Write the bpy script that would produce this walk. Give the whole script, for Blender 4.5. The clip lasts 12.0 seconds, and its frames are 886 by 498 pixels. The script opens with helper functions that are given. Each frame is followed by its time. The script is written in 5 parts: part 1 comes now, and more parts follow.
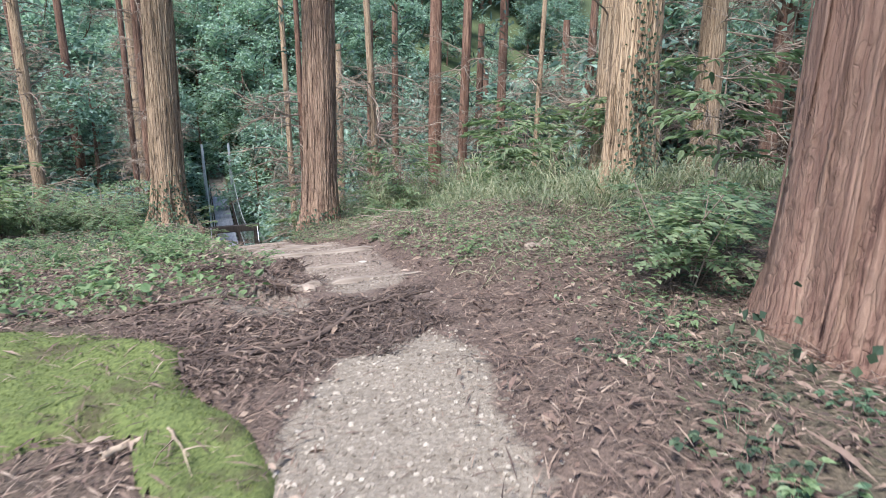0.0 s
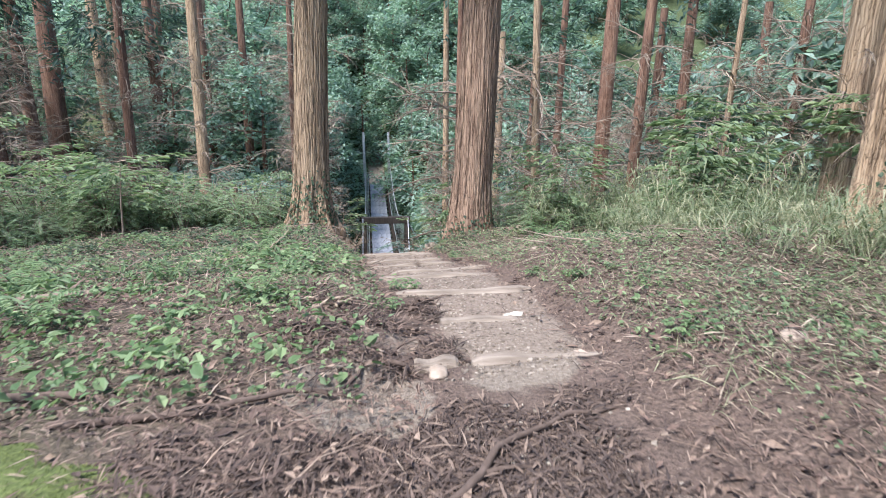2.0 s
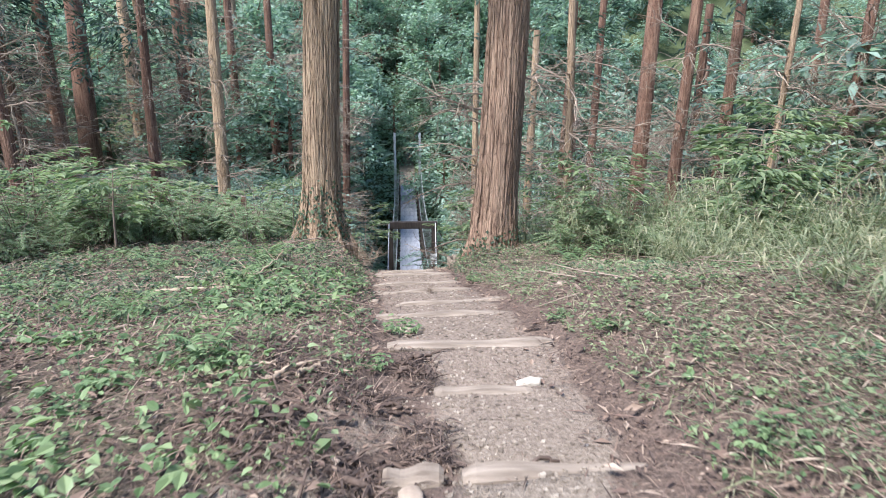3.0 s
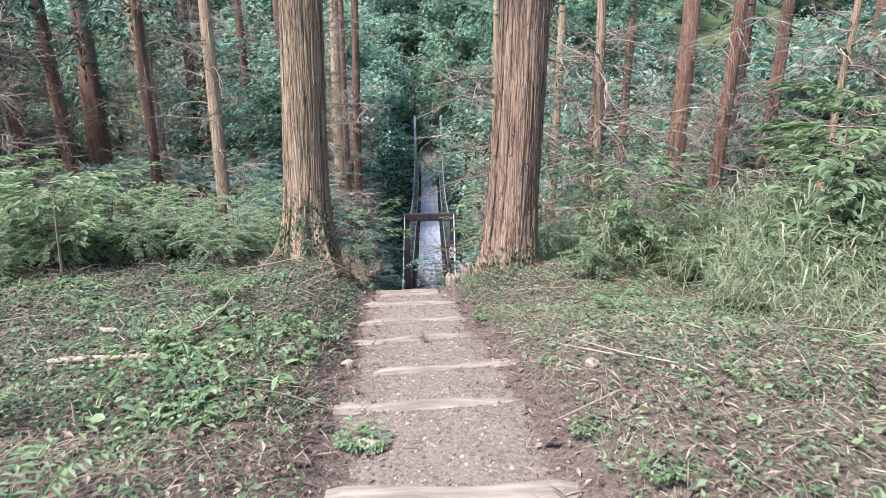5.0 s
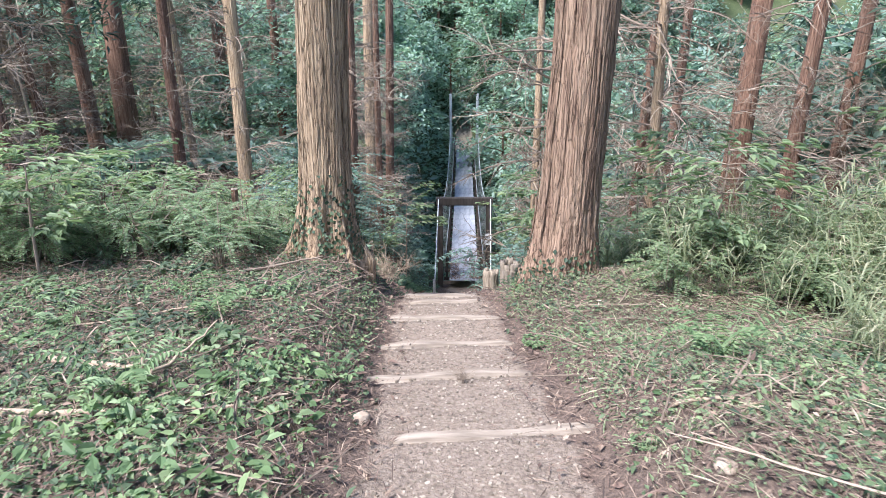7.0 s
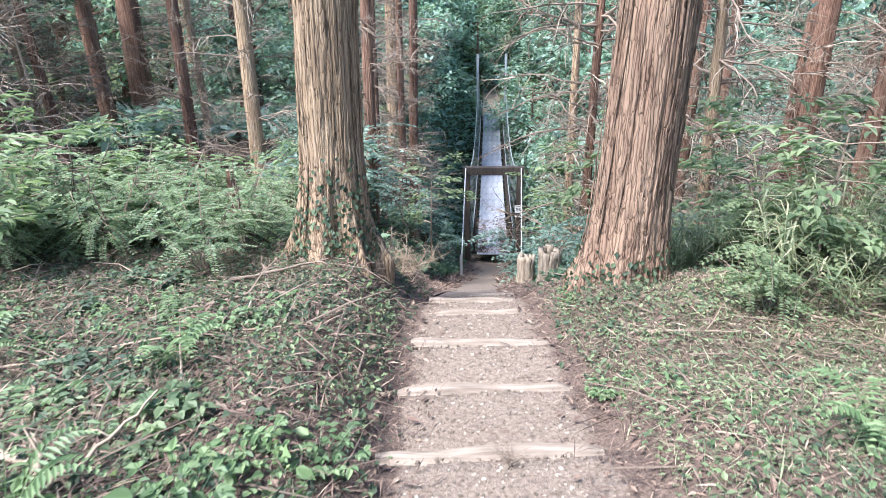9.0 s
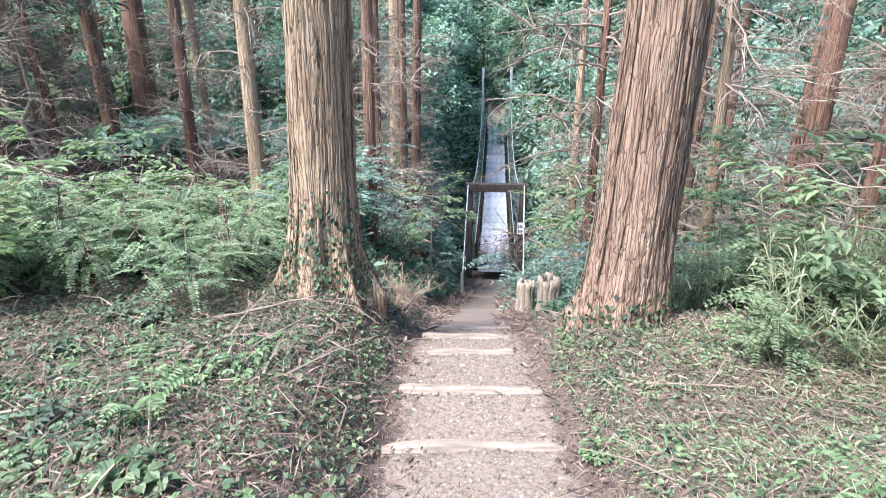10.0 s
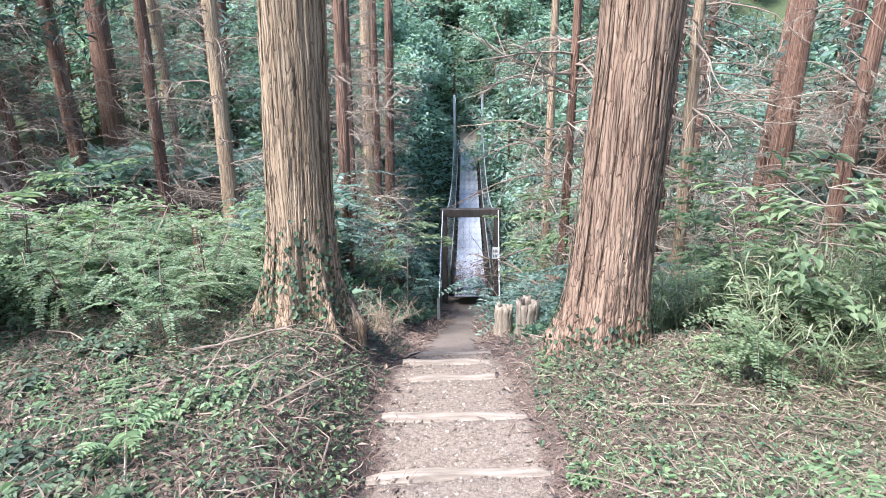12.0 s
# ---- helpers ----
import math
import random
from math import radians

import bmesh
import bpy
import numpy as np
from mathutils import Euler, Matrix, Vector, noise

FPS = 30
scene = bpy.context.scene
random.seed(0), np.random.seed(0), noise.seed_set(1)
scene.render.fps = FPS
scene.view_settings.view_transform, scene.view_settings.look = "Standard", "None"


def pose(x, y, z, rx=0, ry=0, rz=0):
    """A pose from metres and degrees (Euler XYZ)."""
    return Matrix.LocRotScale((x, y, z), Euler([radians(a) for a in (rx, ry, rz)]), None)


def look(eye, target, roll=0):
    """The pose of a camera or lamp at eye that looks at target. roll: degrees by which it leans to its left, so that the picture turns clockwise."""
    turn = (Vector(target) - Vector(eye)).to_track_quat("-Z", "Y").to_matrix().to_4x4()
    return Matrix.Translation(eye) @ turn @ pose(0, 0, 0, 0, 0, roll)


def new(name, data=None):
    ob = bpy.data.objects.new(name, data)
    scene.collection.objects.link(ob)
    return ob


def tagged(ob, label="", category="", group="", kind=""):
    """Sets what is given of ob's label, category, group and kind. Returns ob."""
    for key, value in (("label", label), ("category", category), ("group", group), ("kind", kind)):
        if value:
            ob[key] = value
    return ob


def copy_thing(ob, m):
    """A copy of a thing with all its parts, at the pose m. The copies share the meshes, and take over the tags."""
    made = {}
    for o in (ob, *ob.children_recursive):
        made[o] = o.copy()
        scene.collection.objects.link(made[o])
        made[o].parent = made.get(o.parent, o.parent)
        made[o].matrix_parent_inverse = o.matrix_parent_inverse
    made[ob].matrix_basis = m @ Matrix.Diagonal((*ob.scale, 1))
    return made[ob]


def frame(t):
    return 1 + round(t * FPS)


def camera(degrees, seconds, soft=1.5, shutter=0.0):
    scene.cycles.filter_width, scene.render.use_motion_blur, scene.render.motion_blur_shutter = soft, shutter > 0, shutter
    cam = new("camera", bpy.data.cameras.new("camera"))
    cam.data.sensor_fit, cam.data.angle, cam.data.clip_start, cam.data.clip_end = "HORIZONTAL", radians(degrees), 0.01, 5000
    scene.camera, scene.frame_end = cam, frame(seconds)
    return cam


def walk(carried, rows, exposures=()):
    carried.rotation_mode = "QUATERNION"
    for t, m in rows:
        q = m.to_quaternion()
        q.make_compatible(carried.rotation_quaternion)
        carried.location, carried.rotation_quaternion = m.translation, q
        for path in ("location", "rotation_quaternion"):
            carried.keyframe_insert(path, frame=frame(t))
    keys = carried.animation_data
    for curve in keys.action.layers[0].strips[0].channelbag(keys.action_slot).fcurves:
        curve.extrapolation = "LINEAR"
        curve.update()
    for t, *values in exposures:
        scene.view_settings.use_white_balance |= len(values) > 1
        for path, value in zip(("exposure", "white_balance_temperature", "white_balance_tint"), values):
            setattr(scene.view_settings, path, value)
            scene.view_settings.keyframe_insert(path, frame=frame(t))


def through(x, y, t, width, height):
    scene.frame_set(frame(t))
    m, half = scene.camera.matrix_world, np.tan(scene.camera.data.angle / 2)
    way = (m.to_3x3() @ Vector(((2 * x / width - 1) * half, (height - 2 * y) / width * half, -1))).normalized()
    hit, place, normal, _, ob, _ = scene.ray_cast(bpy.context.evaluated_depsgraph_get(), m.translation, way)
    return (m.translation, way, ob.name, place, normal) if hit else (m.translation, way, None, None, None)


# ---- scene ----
cam = camera(69.4, 12.0, 0.95, 0.4)
PATH = [
    (0, (0.146, 0.636, 1.563), (1.023, 2.357, 1.043), -0.2),
    (0.5, (0.38, 0.967, 1.552), (1.23, 2.704, 1.042), -0.2),
    (1, (0.396, 1.391, 1.524), (1.161, 3.166, 1.009), -0.2),
    (1.5, (0.529, 1.795, 1.527), (1.077, 3.646, 1.004), -0.2),
    (2, (0.647, 2.204, 1.53), (1.086, 4.078, 0.984), 0.2),
    (2.5, (0.892, 2.652, 1.555), (1.304, 4.532, 1.008), 0.0),
    (3, (1.052, 3.087, 1.547), (1.389, 4.981, 0.999), 0.2),
    (3.5, (1.216, 3.529, 1.527), (1.524, 5.425, 0.972), 0.1),
    (3.7, (1.275, 3.656, 1.535), (1.575, 5.554, 0.979), 0.1),
    (5.3, (1.58, 4.758, 1.628), (1.827, 6.641, 1.001), -0.7),
    (5.5, (1.574, 4.879, 1.61), (1.819, 6.758, 0.971), -0.4),
    (6, (1.498, 5.251, 1.516), (1.722, 7.127, 0.861), -0.3),
    (6.5, (1.617, 5.558, 1.518), (1.788, 7.436, 0.849), -0.9),
    (7, (1.64, 5.841, 1.443), (1.791, 7.721, 0.777), -0.5),
    (7.2, (1.592, 5.979, 1.396), (1.735, 7.854, 0.716), -0.5),
    (8.8, (1.646, 7.043, 1.313), (1.729, 8.885, 0.536), -1.2),
    (9, (1.681, 7.15, 1.317), (1.749, 8.993, 0.545), -1.3),
    (9.5, (1.793, 7.343, 1.404), (1.852, 9.186, 0.63), -1.0),
    (10, (1.779, 7.413, 1.458), (1.836, 9.268, 0.713), -0.5),
    (10.5, (1.763, 7.401, 1.477), (1.829, 9.282, 0.801), -0.6),
    (11, (1.741, 7.392, 1.463), (1.836, 9.274, 0.79), -0.6),
    (11.5, (1.738, 7.392, 1.458), (1.861, 9.274, 0.794), -0.7),
    (12, (1.736, 7.428, 1.449), (1.876, 9.307, 0.779), -0.8),
]
EXPOSURES = [(0, 1.12, 5820, 13), (1.0, 1.26, 5820, 13), (1.5, 1.27, 5820, 13), (2.5, 1.28, 5820, 13), (5.5, 1.48, 5750, 14), (7.2, 1.58, 5750, 14), (9, 1.8, 5700, 13), (10.5, 1.92, 5650, 13), (12, 1.82, 5650, 13)]
walk(cam, [(t, look(eye, target, roll)) for t, eye, target, roll in PATH], EXPOSURES)

# ---- world and light ----
world = bpy.data.worlds.new("sky")
scene.world = world
world.use_nodes = True
_sky = world.node_tree.nodes.new("ShaderNodeTexSky")
_sky.sky_type = "NISHITA"
_sky.sun_disc = False
_sky.sun_elevation, _sky.sun_rotation = radians(57.5), radians(235)
_bg = world.node_tree.nodes["Background"]
_bg.inputs["Strength"].default_value = 0.125
world.node_tree.links.new(_sky.outputs["Color"], _bg.inputs["Color"])
sun = new("sun", bpy.data.lights.new("sun", "SUN"))
sun.data.energy, sun.data.angle, sun.data.color = 4.2, radians(20), (1.0, 0.95, 0.87)
sun.matrix_world = look((-6, -4.2, 11.5), (0, 0, 0))

# ---- terrain numbers ----
PATH_X = [(-14, -5.0), (0, -0.1), (2.3, 0.85), (4, 1.5), (5.2, 1.75), (6.8, 1.88), (7.8, 1.92), (8.7, 2.02), (9.6, 2.05), (11.1, 2.08), (12.7, 2.17), (16, 2.55), (20, 3.05), (24.5, 3.6), (27.3, 4.13), (50, 6.7), (80, 10)]
PATH_Z = [(-14, .65), (0, .36), (2.3, .27), (4.2, .15), (5.2, .04), (6.0, -.06), (6.8, -.16), (7.8, -.38), (8.7, -.61), (9.6, -.83), (10.4, -1.02), (11.15, -1.15), (12.1, -1.41), (12.8, -1.64), (13.5, -1.92), (18, -3.95), (24.5, -6.95), (26.3, -7.6), (28.3, -7.75), (30, -9.5), (33, -12), (42, -13), (48, -9.5), (51, -7.7), (54, -6.8), (62, -1.5), (75, 8), (100, 22), (160, 40), (400, 60)]
LEFT_Z = [(-14, .7), (0, .40), (5, .2), (7, -.08), (9.2, -.48), (12.8, -1.0), (15, -1.75), (18, -2.4), (22, -3.1), (26, -3.5), (30, -3.5), (36, -4.1), (45, -3.9), (58, 2), (75, 12), (100, 24), (160, 40), (400, 60)]
RIGHT_Z = [(-14, .8), (0, .5), (3, .33), (7, .08), (9, -.45), (10.4, -.98), (12, -1.05), (13.5, -1.8), (16, -3.2), (20, -5.2), (26, -8.5), (33, -12), (44, -12.5), (50, -8.5), (62, -1), (75, 8), (100, 22), (160, 40), (400, 60)]
def lerp(tab, v):
    a = np.array(tab, float); return np.interp(v, a[:, 0], a[:, 1])
def smooth(a, b, v):
    t = np.clip((v - a) / (b - a), 0, 1); return t * t * (3 - 2 * t)
def height(x, y):
    x, y = np.asarray(x, float), np.asarray(y, float)
    dx = x - lerp(PATH_X, y)
    wl = smooth(.5, 1.2 + .3 * np.clip(y - 13, 0, 14), -dx)
    wr = smooth(.5, 1.2, dx)
    return lerp(PATH_Z, y) * (1 - wl - wr) + wl * lerp(LEFT_Z, y) + wr * lerp(RIGHT_Z, y)


# timbers of the path: left end, right end, height of the top
LOGS = [(1.5, 5.17, 2.27, 5.06, .05), (1.54, 6.07, 2.06, 6.03, -.09), (1.36, 6.84, 2.42, 6.72, -.15), (1.36, 7.86, 2.46, 7.78, -.36),
        (1.6, 8.64, 2.66, 8.62, -.57), (1.42, 9.66, 2.54, 9.62, -.81), (1.5, 10.46, 2.56, 10.42, -1.0), (1.58, 11.24, 2.6, 11.18, -1.13),
        (1.78, 12.2, 2.56, 12.14, -1.40), (1.74, 12.84, 2.62, 12.74, -1.60), (1.8, 13.5, 2.68, 13.42, -1.88)]
LOG_Y = np.array([(b + d) / 2 for a, b, c, d, z in LOGS])
LOG_Z = np.array([z for a, b, c, d, z in LOGS])
rng = np.random.default_rng(7)


def wave(x, y, f, seed=0):
    """Cheap smooth noise from crossed sines, about -1 to 1."""
    a = np.sin(x * f * 1.7 + 1.3 * np.sin(y * f * 1.1 + seed)) + np.sin(y * f * 1.9 + 1.7 * np.sin(x * f * 0.9 - seed)) + np.sin((x + y) * f * 1.3 + seed * 2)
    return a / 3


def ground_z(x, y):
    """The finished ground: slopes, banks, worn steps and fine unevenness."""
    x, y = np.asarray(x, float), np.asarray(y, float)
    h = height(x, y)
    dx = x - lerp(PATH_X, y)
    near = smooth(40, 18, y)
    rough = wave(x, y, 1.3, 1) * .05 + wave(x, y, 3.1, 2) * .022 + wave(x, y, 8.0, 3) * .008
    h = h + rough * near * smooth(.25, .9, abs(dx)) + wave(x, y, .35, 4) * .5 * smooth(22, 45, y) + wave(x, y, 6, 5) * .007 * near
    h = h + (wave(x, y, 6, 8) * .05 + wave(x, y, 13, 9) * .026) * np.exp(-((x - .95) / .5) ** 2 - ((y - 5.4) / .9) ** 2)
    i = np.clip(np.searchsorted(LOG_Y, y) - 1, 0, len(LOG_Y) - 2)
    f = (y - LOG_Y[i]) / (LOG_Y[i + 1] - LOG_Y[i])
    tread = (LOG_Z[i] - .10) * (1 - f) + (LOG_Z[i + 1] - .012) * f
    inside = (y > LOG_Y[0]) & (y < LOG_Y[-1])
    w = smooth(.75, .45, abs(dx)) * inside
    h = h * (1 - w) + (tread + wave(x, y, 9, 6) * .008) * w
    return h


# ---- mesh helpers ----
def mesh_np(name, verts, faces, mat, smooth_shade=False):
    verts, faces = np.asarray(verts, np.float32).reshape(-1, 3), np.asarray(faces, np.int32)
    me = bpy.data.meshes.new(name)
    k = faces.shape[1]
    me.vertices.add(len(verts))
    me.vertices.foreach_set("co", verts.ravel())
    me.loops.add(faces.size)
    me.loops.foreach_set("vertex_index", faces.ravel())
    me.polygons.add(len(faces))
    me.polygons.foreach_set("loop_start", np.arange(0, faces.size, k, dtype=np.int32))
    me.polygons.foreach_set("use_smooth", np.full(len(faces), smooth_shade, dtype=bool))
    me.update(calc_edges=True)
    me.validate()
    me.materials.append(mat)
    return me


def part(name, me, parent, label=""):
    ob = new(name, me)
    ob.parent = parent
    return tagged(ob, label)


class Soup:
    """Collects quads of many small pieces for one mesh."""
    def __init__(self):
        self.v, self.f, self.n = [], [], 0

    def add(self, v, f):
        v, f = np.asarray(v, float).reshape(-1, 3), np.asarray(f, int)
        self.v.append(v)
        self.f.append(f + self.n)
        self.n += len(v)
        return self

    def tube(self, pts, radii, sides=5, cap=True):
        pts, radii = np.asarray(pts, float), np.asarray(radii, float)
        t = np.gradient(pts, axis=0)
        t /= np.linalg.norm(t, axis=1)[:, None] + 1e-9
        ref = np.array([0, 0, 1.0]) if abs(t[:, 2]).mean() < .8 else np.array([1.0, 0, 0])
        a = np.cross(t, ref)
        a /= np.linalg.norm(a, axis=1)[:, None] + 1e-9
        b = np.cross(t, a)
        th = np.arange(sides) * 2 * np.pi / sides
        ring = pts[:, None] + radii[:, None, None] * (np.cos(th)[None, :, None] * a[:, None] + np.sin(th)[None, :, None] * b[:, None])
        n = len(pts)
        i, j = np.meshgrid(np.arange(n - 1), np.arange(sides), indexing="ij")
        i, j = i.ravel(), j.ravel()
        k = (j + 1) % sides
        f = np.stack([i * sides + j, i * sides + k, (i + 1) * sides + k, (i + 1) * sides + j], 1)
        return self.add(ring, f)

    def leaves(self, p, d, up, length, width, fold=.12):
        """Leaf blades: base p, direction d, rough upward normal, folded on the midrib."""
        p, d, up = (np.asarray(q, float) for q in (p, d, up))
        n = len(p)
        length, width = np.broadcast_to(length, n)[:, None], np.broadcast_to(width, n)[:, None]
        d = d / (np.linalg.norm(d, axis=1)[:, None] + 1e-9)
        s = np.cross(d, up)
        s /= np.linalg.norm(s, axis=1)[:, None] + 1e-9
        nrm = np.cross(s, d)
        mid = p + d * length * .45
        v = np.stack([p, mid + s * width * .5 + nrm * width * fold, p + d * length - nrm * length * .12, mid - s * width * .5 + nrm * width * fold], 1)
        f = np.arange(4 * n).reshape(n, 4)
        return self.add(v, f)

    def round_leaves(self, p, d, up, length, width, fold=.14):
        """Broader blades of two halves, rounded at the base and pointed at the tip."""
        p, d, up = (np.asarray(q, float) for q in (p, d, up))
        n = len(p)
        length, width = np.broadcast_to(length, n)[:, None], np.broadcast_to(width, n)[:, None]
        d = d / (np.linalg.norm(d, axis=1)[:, None] + 1e-9)
        s = np.cross(d, up)
        s /= np.linalg.norm(s, axis=1)[:, None] + 1e-9
        nrm = np.cross(s, d)
        lift = nrm * width * fold
        lo, hi, tip = p + d * length * .22, p + d * length * .62, p + d * length - nrm * length * .14
        v = np.stack([p, lo + s * width * .42 + lift, hi + s * width * .40 + lift, tip, hi - s * width * .40 + lift, lo - s * width * .42 + lift], 1)
        f = np.arange(6 * n).reshape(n, 6)
        return self.add(v, np.concatenate([f[:, [0, 1, 2, 3]], f[:, [0, 3, 4, 5]]]))

    def mesh(self, name, mat, smooth_shade=False):
        return mesh_np(name, np.concatenate(self.v), np.concatenate(self.f), mat, smooth_shade)


def unit(n, g=rng):
    v = g.normal(size=(n, 3))
    return v / np.linalg.norm(v, axis=1)[:, None]


# ---- materials ----
def material(name, rough=.8):
    m = bpy.data.materials.new(name)
    m.use_nodes = True
    nt = m.node_tree
    b = nt.nodes["Principled BSDF"]
    b.inputs["Roughness"].default_value = rough
    b.inputs["Specular IOR Level"].default_value = .3
    return m, nt, b


def node(nt, kind, **values):
    n = nt.nodes.new(kind)
    for k, v in values.items():
        n.inputs[k].default_value = v
    return n


def ramp(nt, source, stops):
    r = nt.nodes.new("ShaderNodeValToRGB")
    e = r.color_ramp.elements
    while len(e) < len(stops):
        e.new(.5)
    for el, (pos, col) in zip(e, stops):
        el.position, el.color = pos, (*col, 1)
    nt.links.new(source, r.inputs[0])
    return r.outputs[0]


def noise_at(nt, scale, detail=5, stretch=(1, 1, 1), rough=.6):
    tc = nt.nodes.new("ShaderNodeTexCoord")
    mp = nt.nodes.new("ShaderNodeMapping")
    mp.inputs["Scale"].default_value = stretch
    nt.links.new(tc.outputs["Object"], mp.inputs["Vector"])
    n = node(nt, "ShaderNodeTexNoise", Scale=scale, Detail=detail, Roughness=rough)
    nt.links.new(mp.outputs[0], n.inputs["Vector"])
    return n.outputs["Fac"]


def mix(nt, fac, a, b, mode="MIX"):
    m = nt.nodes.new("ShaderNodeMix")
    m.data_type, m.blend_type = "RGBA", mode
    for sock, v in ((m.inputs["Factor"], fac), (m.inputs["A"], a), (m.inputs["B"], b)):
        if isinstance(v, (int, float)):
            sock.default_value = v
        elif isinstance(v, tuple):
            sock.default_value = (*v, 1)
        else:
            nt.links.new(v, sock)
    return m.outputs["Result"]


def bump(nt, b, source, strength=.5, distance=.02):
    n = node(nt, "ShaderNodeBump", Strength=strength, Distance=distance)
    nt.links.new(source, n.inputs["Height"])
    nt.links.new(n.outputs[0], b.inputs["Normal"])


def bark_material(name, dark, mid, light, grain=1.0, depth=1.0):
    m, nt, b = material(name, .9)
    fibre = noise_at(nt, 22 * grain, 8, (1, 1, .035), .72)
    broad = noise_at(nt, 3.0, 4, (1, 1, .25))
    tc = nt.nodes.new("ShaderNodeTexCoord")
    warp = nt.nodes.new("ShaderNodeVectorMath")
    warp.operation = "MULTIPLY_ADD"
    wn = node(nt, "ShaderNodeTexNoise", Scale=5.0, Detail=3.0)
    nt.links.new(tc.outputs["Object"], wn.inputs["Vector"])
    nt.links.new(wn.outputs["Color"], warp.inputs[0])
    warp.inputs[1].default_value = (.05, .05, .8)
    nt.links.new(tc.outputs["Object"], warp.inputs[2])
    mp = nt.nodes.new("ShaderNodeMapping")
    mp.inputs["Scale"].default_value = (1, 1, .028)
    nt.links.new(warp.outputs[0], mp.inputs["Vector"])
    vor = nt.nodes.new("ShaderNodeTexVoronoi")
    vor.feature = "DISTANCE_TO_EDGE"
    vor.inputs["Scale"].default_value = 33 * grain
    nt.links.new(mp.outputs[0], vor.inputs["Vector"])
    crack = ramp(nt, vor.outputs["Distance"], [(0, (1 - .6 * depth, 1 - .64 * depth, 1 - .66 * depth)), (.05, (1 - .2 * depth, 1 - .22 * depth, 1 - .24 * depth)), (.35, (1.08, 1.07, 1.06))])
    info = nt.nodes.new("ShaderNodeObjectInfo")
    col = ramp(nt, fibre, [(.34, dark), (.43, mid), (.70, light)])
    tint = ramp(nt, broad, [(.3, (.72, .66, .62)), (.7, (1.15, 1.1, 1.02))])
    col = mix(nt, 1.0, col, tint, "MULTIPLY")
    each = ramp(nt, info.outputs["Random"], [(0, (.88, .86, .86)), (1, (1.1, 1.07, 1.04))])
    col = mix(nt, 1.0, col, crack, "MULTIPLY")
    nt.links.new(mix(nt, 1.0, col, each, "MULTIPLY"), b.inputs["Base Color"])
    bump(nt, b, mix(nt, .5, fibre, crack), 1.0, .04)
    return m


def leaf_material(name, dark, mid, light, through=.35, rough=.5):
    m, nt, b = material(name, rough)
    geo = nt.nodes.new("ShaderNodeNewGeometry")
    col = ramp(nt, geo.outputs["Random Per Island"], [(0, dark), (.5, mid), (1, light)])
    big = ramp(nt, noise_at(nt, 1.1, 3), [(.3, (.78, .8, .85)), (.7, (1.15, 1.12, 1.08))])
    col = mix(nt, 1.0, col, big, "MULTIPLY")
    nt.links.new(col, b.inputs["Base Color"])
    t = nt.nodes.new("ShaderNodeBsdfTranslucent")
    nt.links.new(mix(nt, 1.0, col, (1.15, 1.25, .9), "MULTIPLY"), t.inputs["Color"])
    ms = nt.nodes.new("ShaderNodeMixShader")
    ms.inputs[0].default_value = through
    nt.links.new(b.outputs[0], ms.inputs[1])
    nt.links.new(t.outputs[0], ms.inputs[2])
    nt.links.new(ms.outputs[0], nt.nodes["Material Output"].inputs["Surface"])
    return m


def island_material(name, stops, rough=.85, grain=40):
    m, nt, b = material(name, rough)
    geo = nt.nodes.new("ShaderNodeNewGeometry")
    col = ramp(nt, geo.outputs["Random Per Island"], stops)
    sp = noise_at(nt, grain, 4)
    col = mix(nt, 1.0, col, ramp(nt, sp, [(.3, (.75, .73, .7)), (.7, (1.15, 1.15, 1.15))]), "MULTIPLY")
    nt.links.new(col, b.inputs["Base Color"])
    bump(nt, b, sp, .3, .01)
    return m


BARK = bark_material("cedar bark", (.12, .086, .058), (.37, .285, .192), (.56, .46, .335))
# browner, darker copy of BARK: the right trunk's shade is in the colour
BARK_SHADED = bark_material("shaded brown cedar bark", (.10, .066, .05), (.29, .205, .15), (.46, .36, .27))
BARK_RED = bark_material("red cedar bark", (.06, .035, .028), (.19, .115, .085), (.34, .235, .175))
BARK_OLD = bark_material("old mossy cedar bark", (.08, .044, .037), (.235, .147, .115), (.39, .28, .215), .9, .4)
TWIG = island_material("dead twig", [(0, (.09, .065, .05)), (.6, (.24, .185, .14)), (1, (.42, .35, .27))])
PALE_TWIG = island_material("pale dead branch", [(0, (.24, .18, .125)), (1, (.40, .315, .23))])
LEAF = leaf_material("undergrowth leaf", (.045, .085, .05), (.09, .155, .085), (.17, .25, .14))
IVY = leaf_material("ivy leaf", (.035, .055, .034), (.068, .102, .06), (.135, .18, .097), .3, .6)
FERN = leaf_material("bright herb leaf", (.085, .14, .06), (.15, .22, .10), (.25, .32, .16))
SHRUB = leaf_material("feathery shrub leaf", (.10, .148, .078), (.185, .245, .128), (.295, .355, .195), .45)
GRASS = leaf_material("bamboo grass blade", (.12, .16, .085), (.24, .275, .15), (.48, .45, .30), .4)
FEATHER = leaf_material("pale feathery leaf", (.12, .18, .095), (.21, .285, .16), (.33, .40, .245), .5)
# distance haze and sunlight painted into these two leaf colours, pale and bluish
HAZE_CANOPY = leaf_material("hazy far canopy leaf", (.08, .135, .11), (.16, .24, .20), (.30, .40, .335), .5)
HAZE_CANOPY_LIT = leaf_material("sunlit hazy far leaf", (.13, .21, .165), (.25, .36, .285), (.41, .51, .43), .5)
NEEDLE = leaf_material("cedar needle spray", (.03, .06, .05), (.06, .10, .075), (.11, .16, .115), .3)
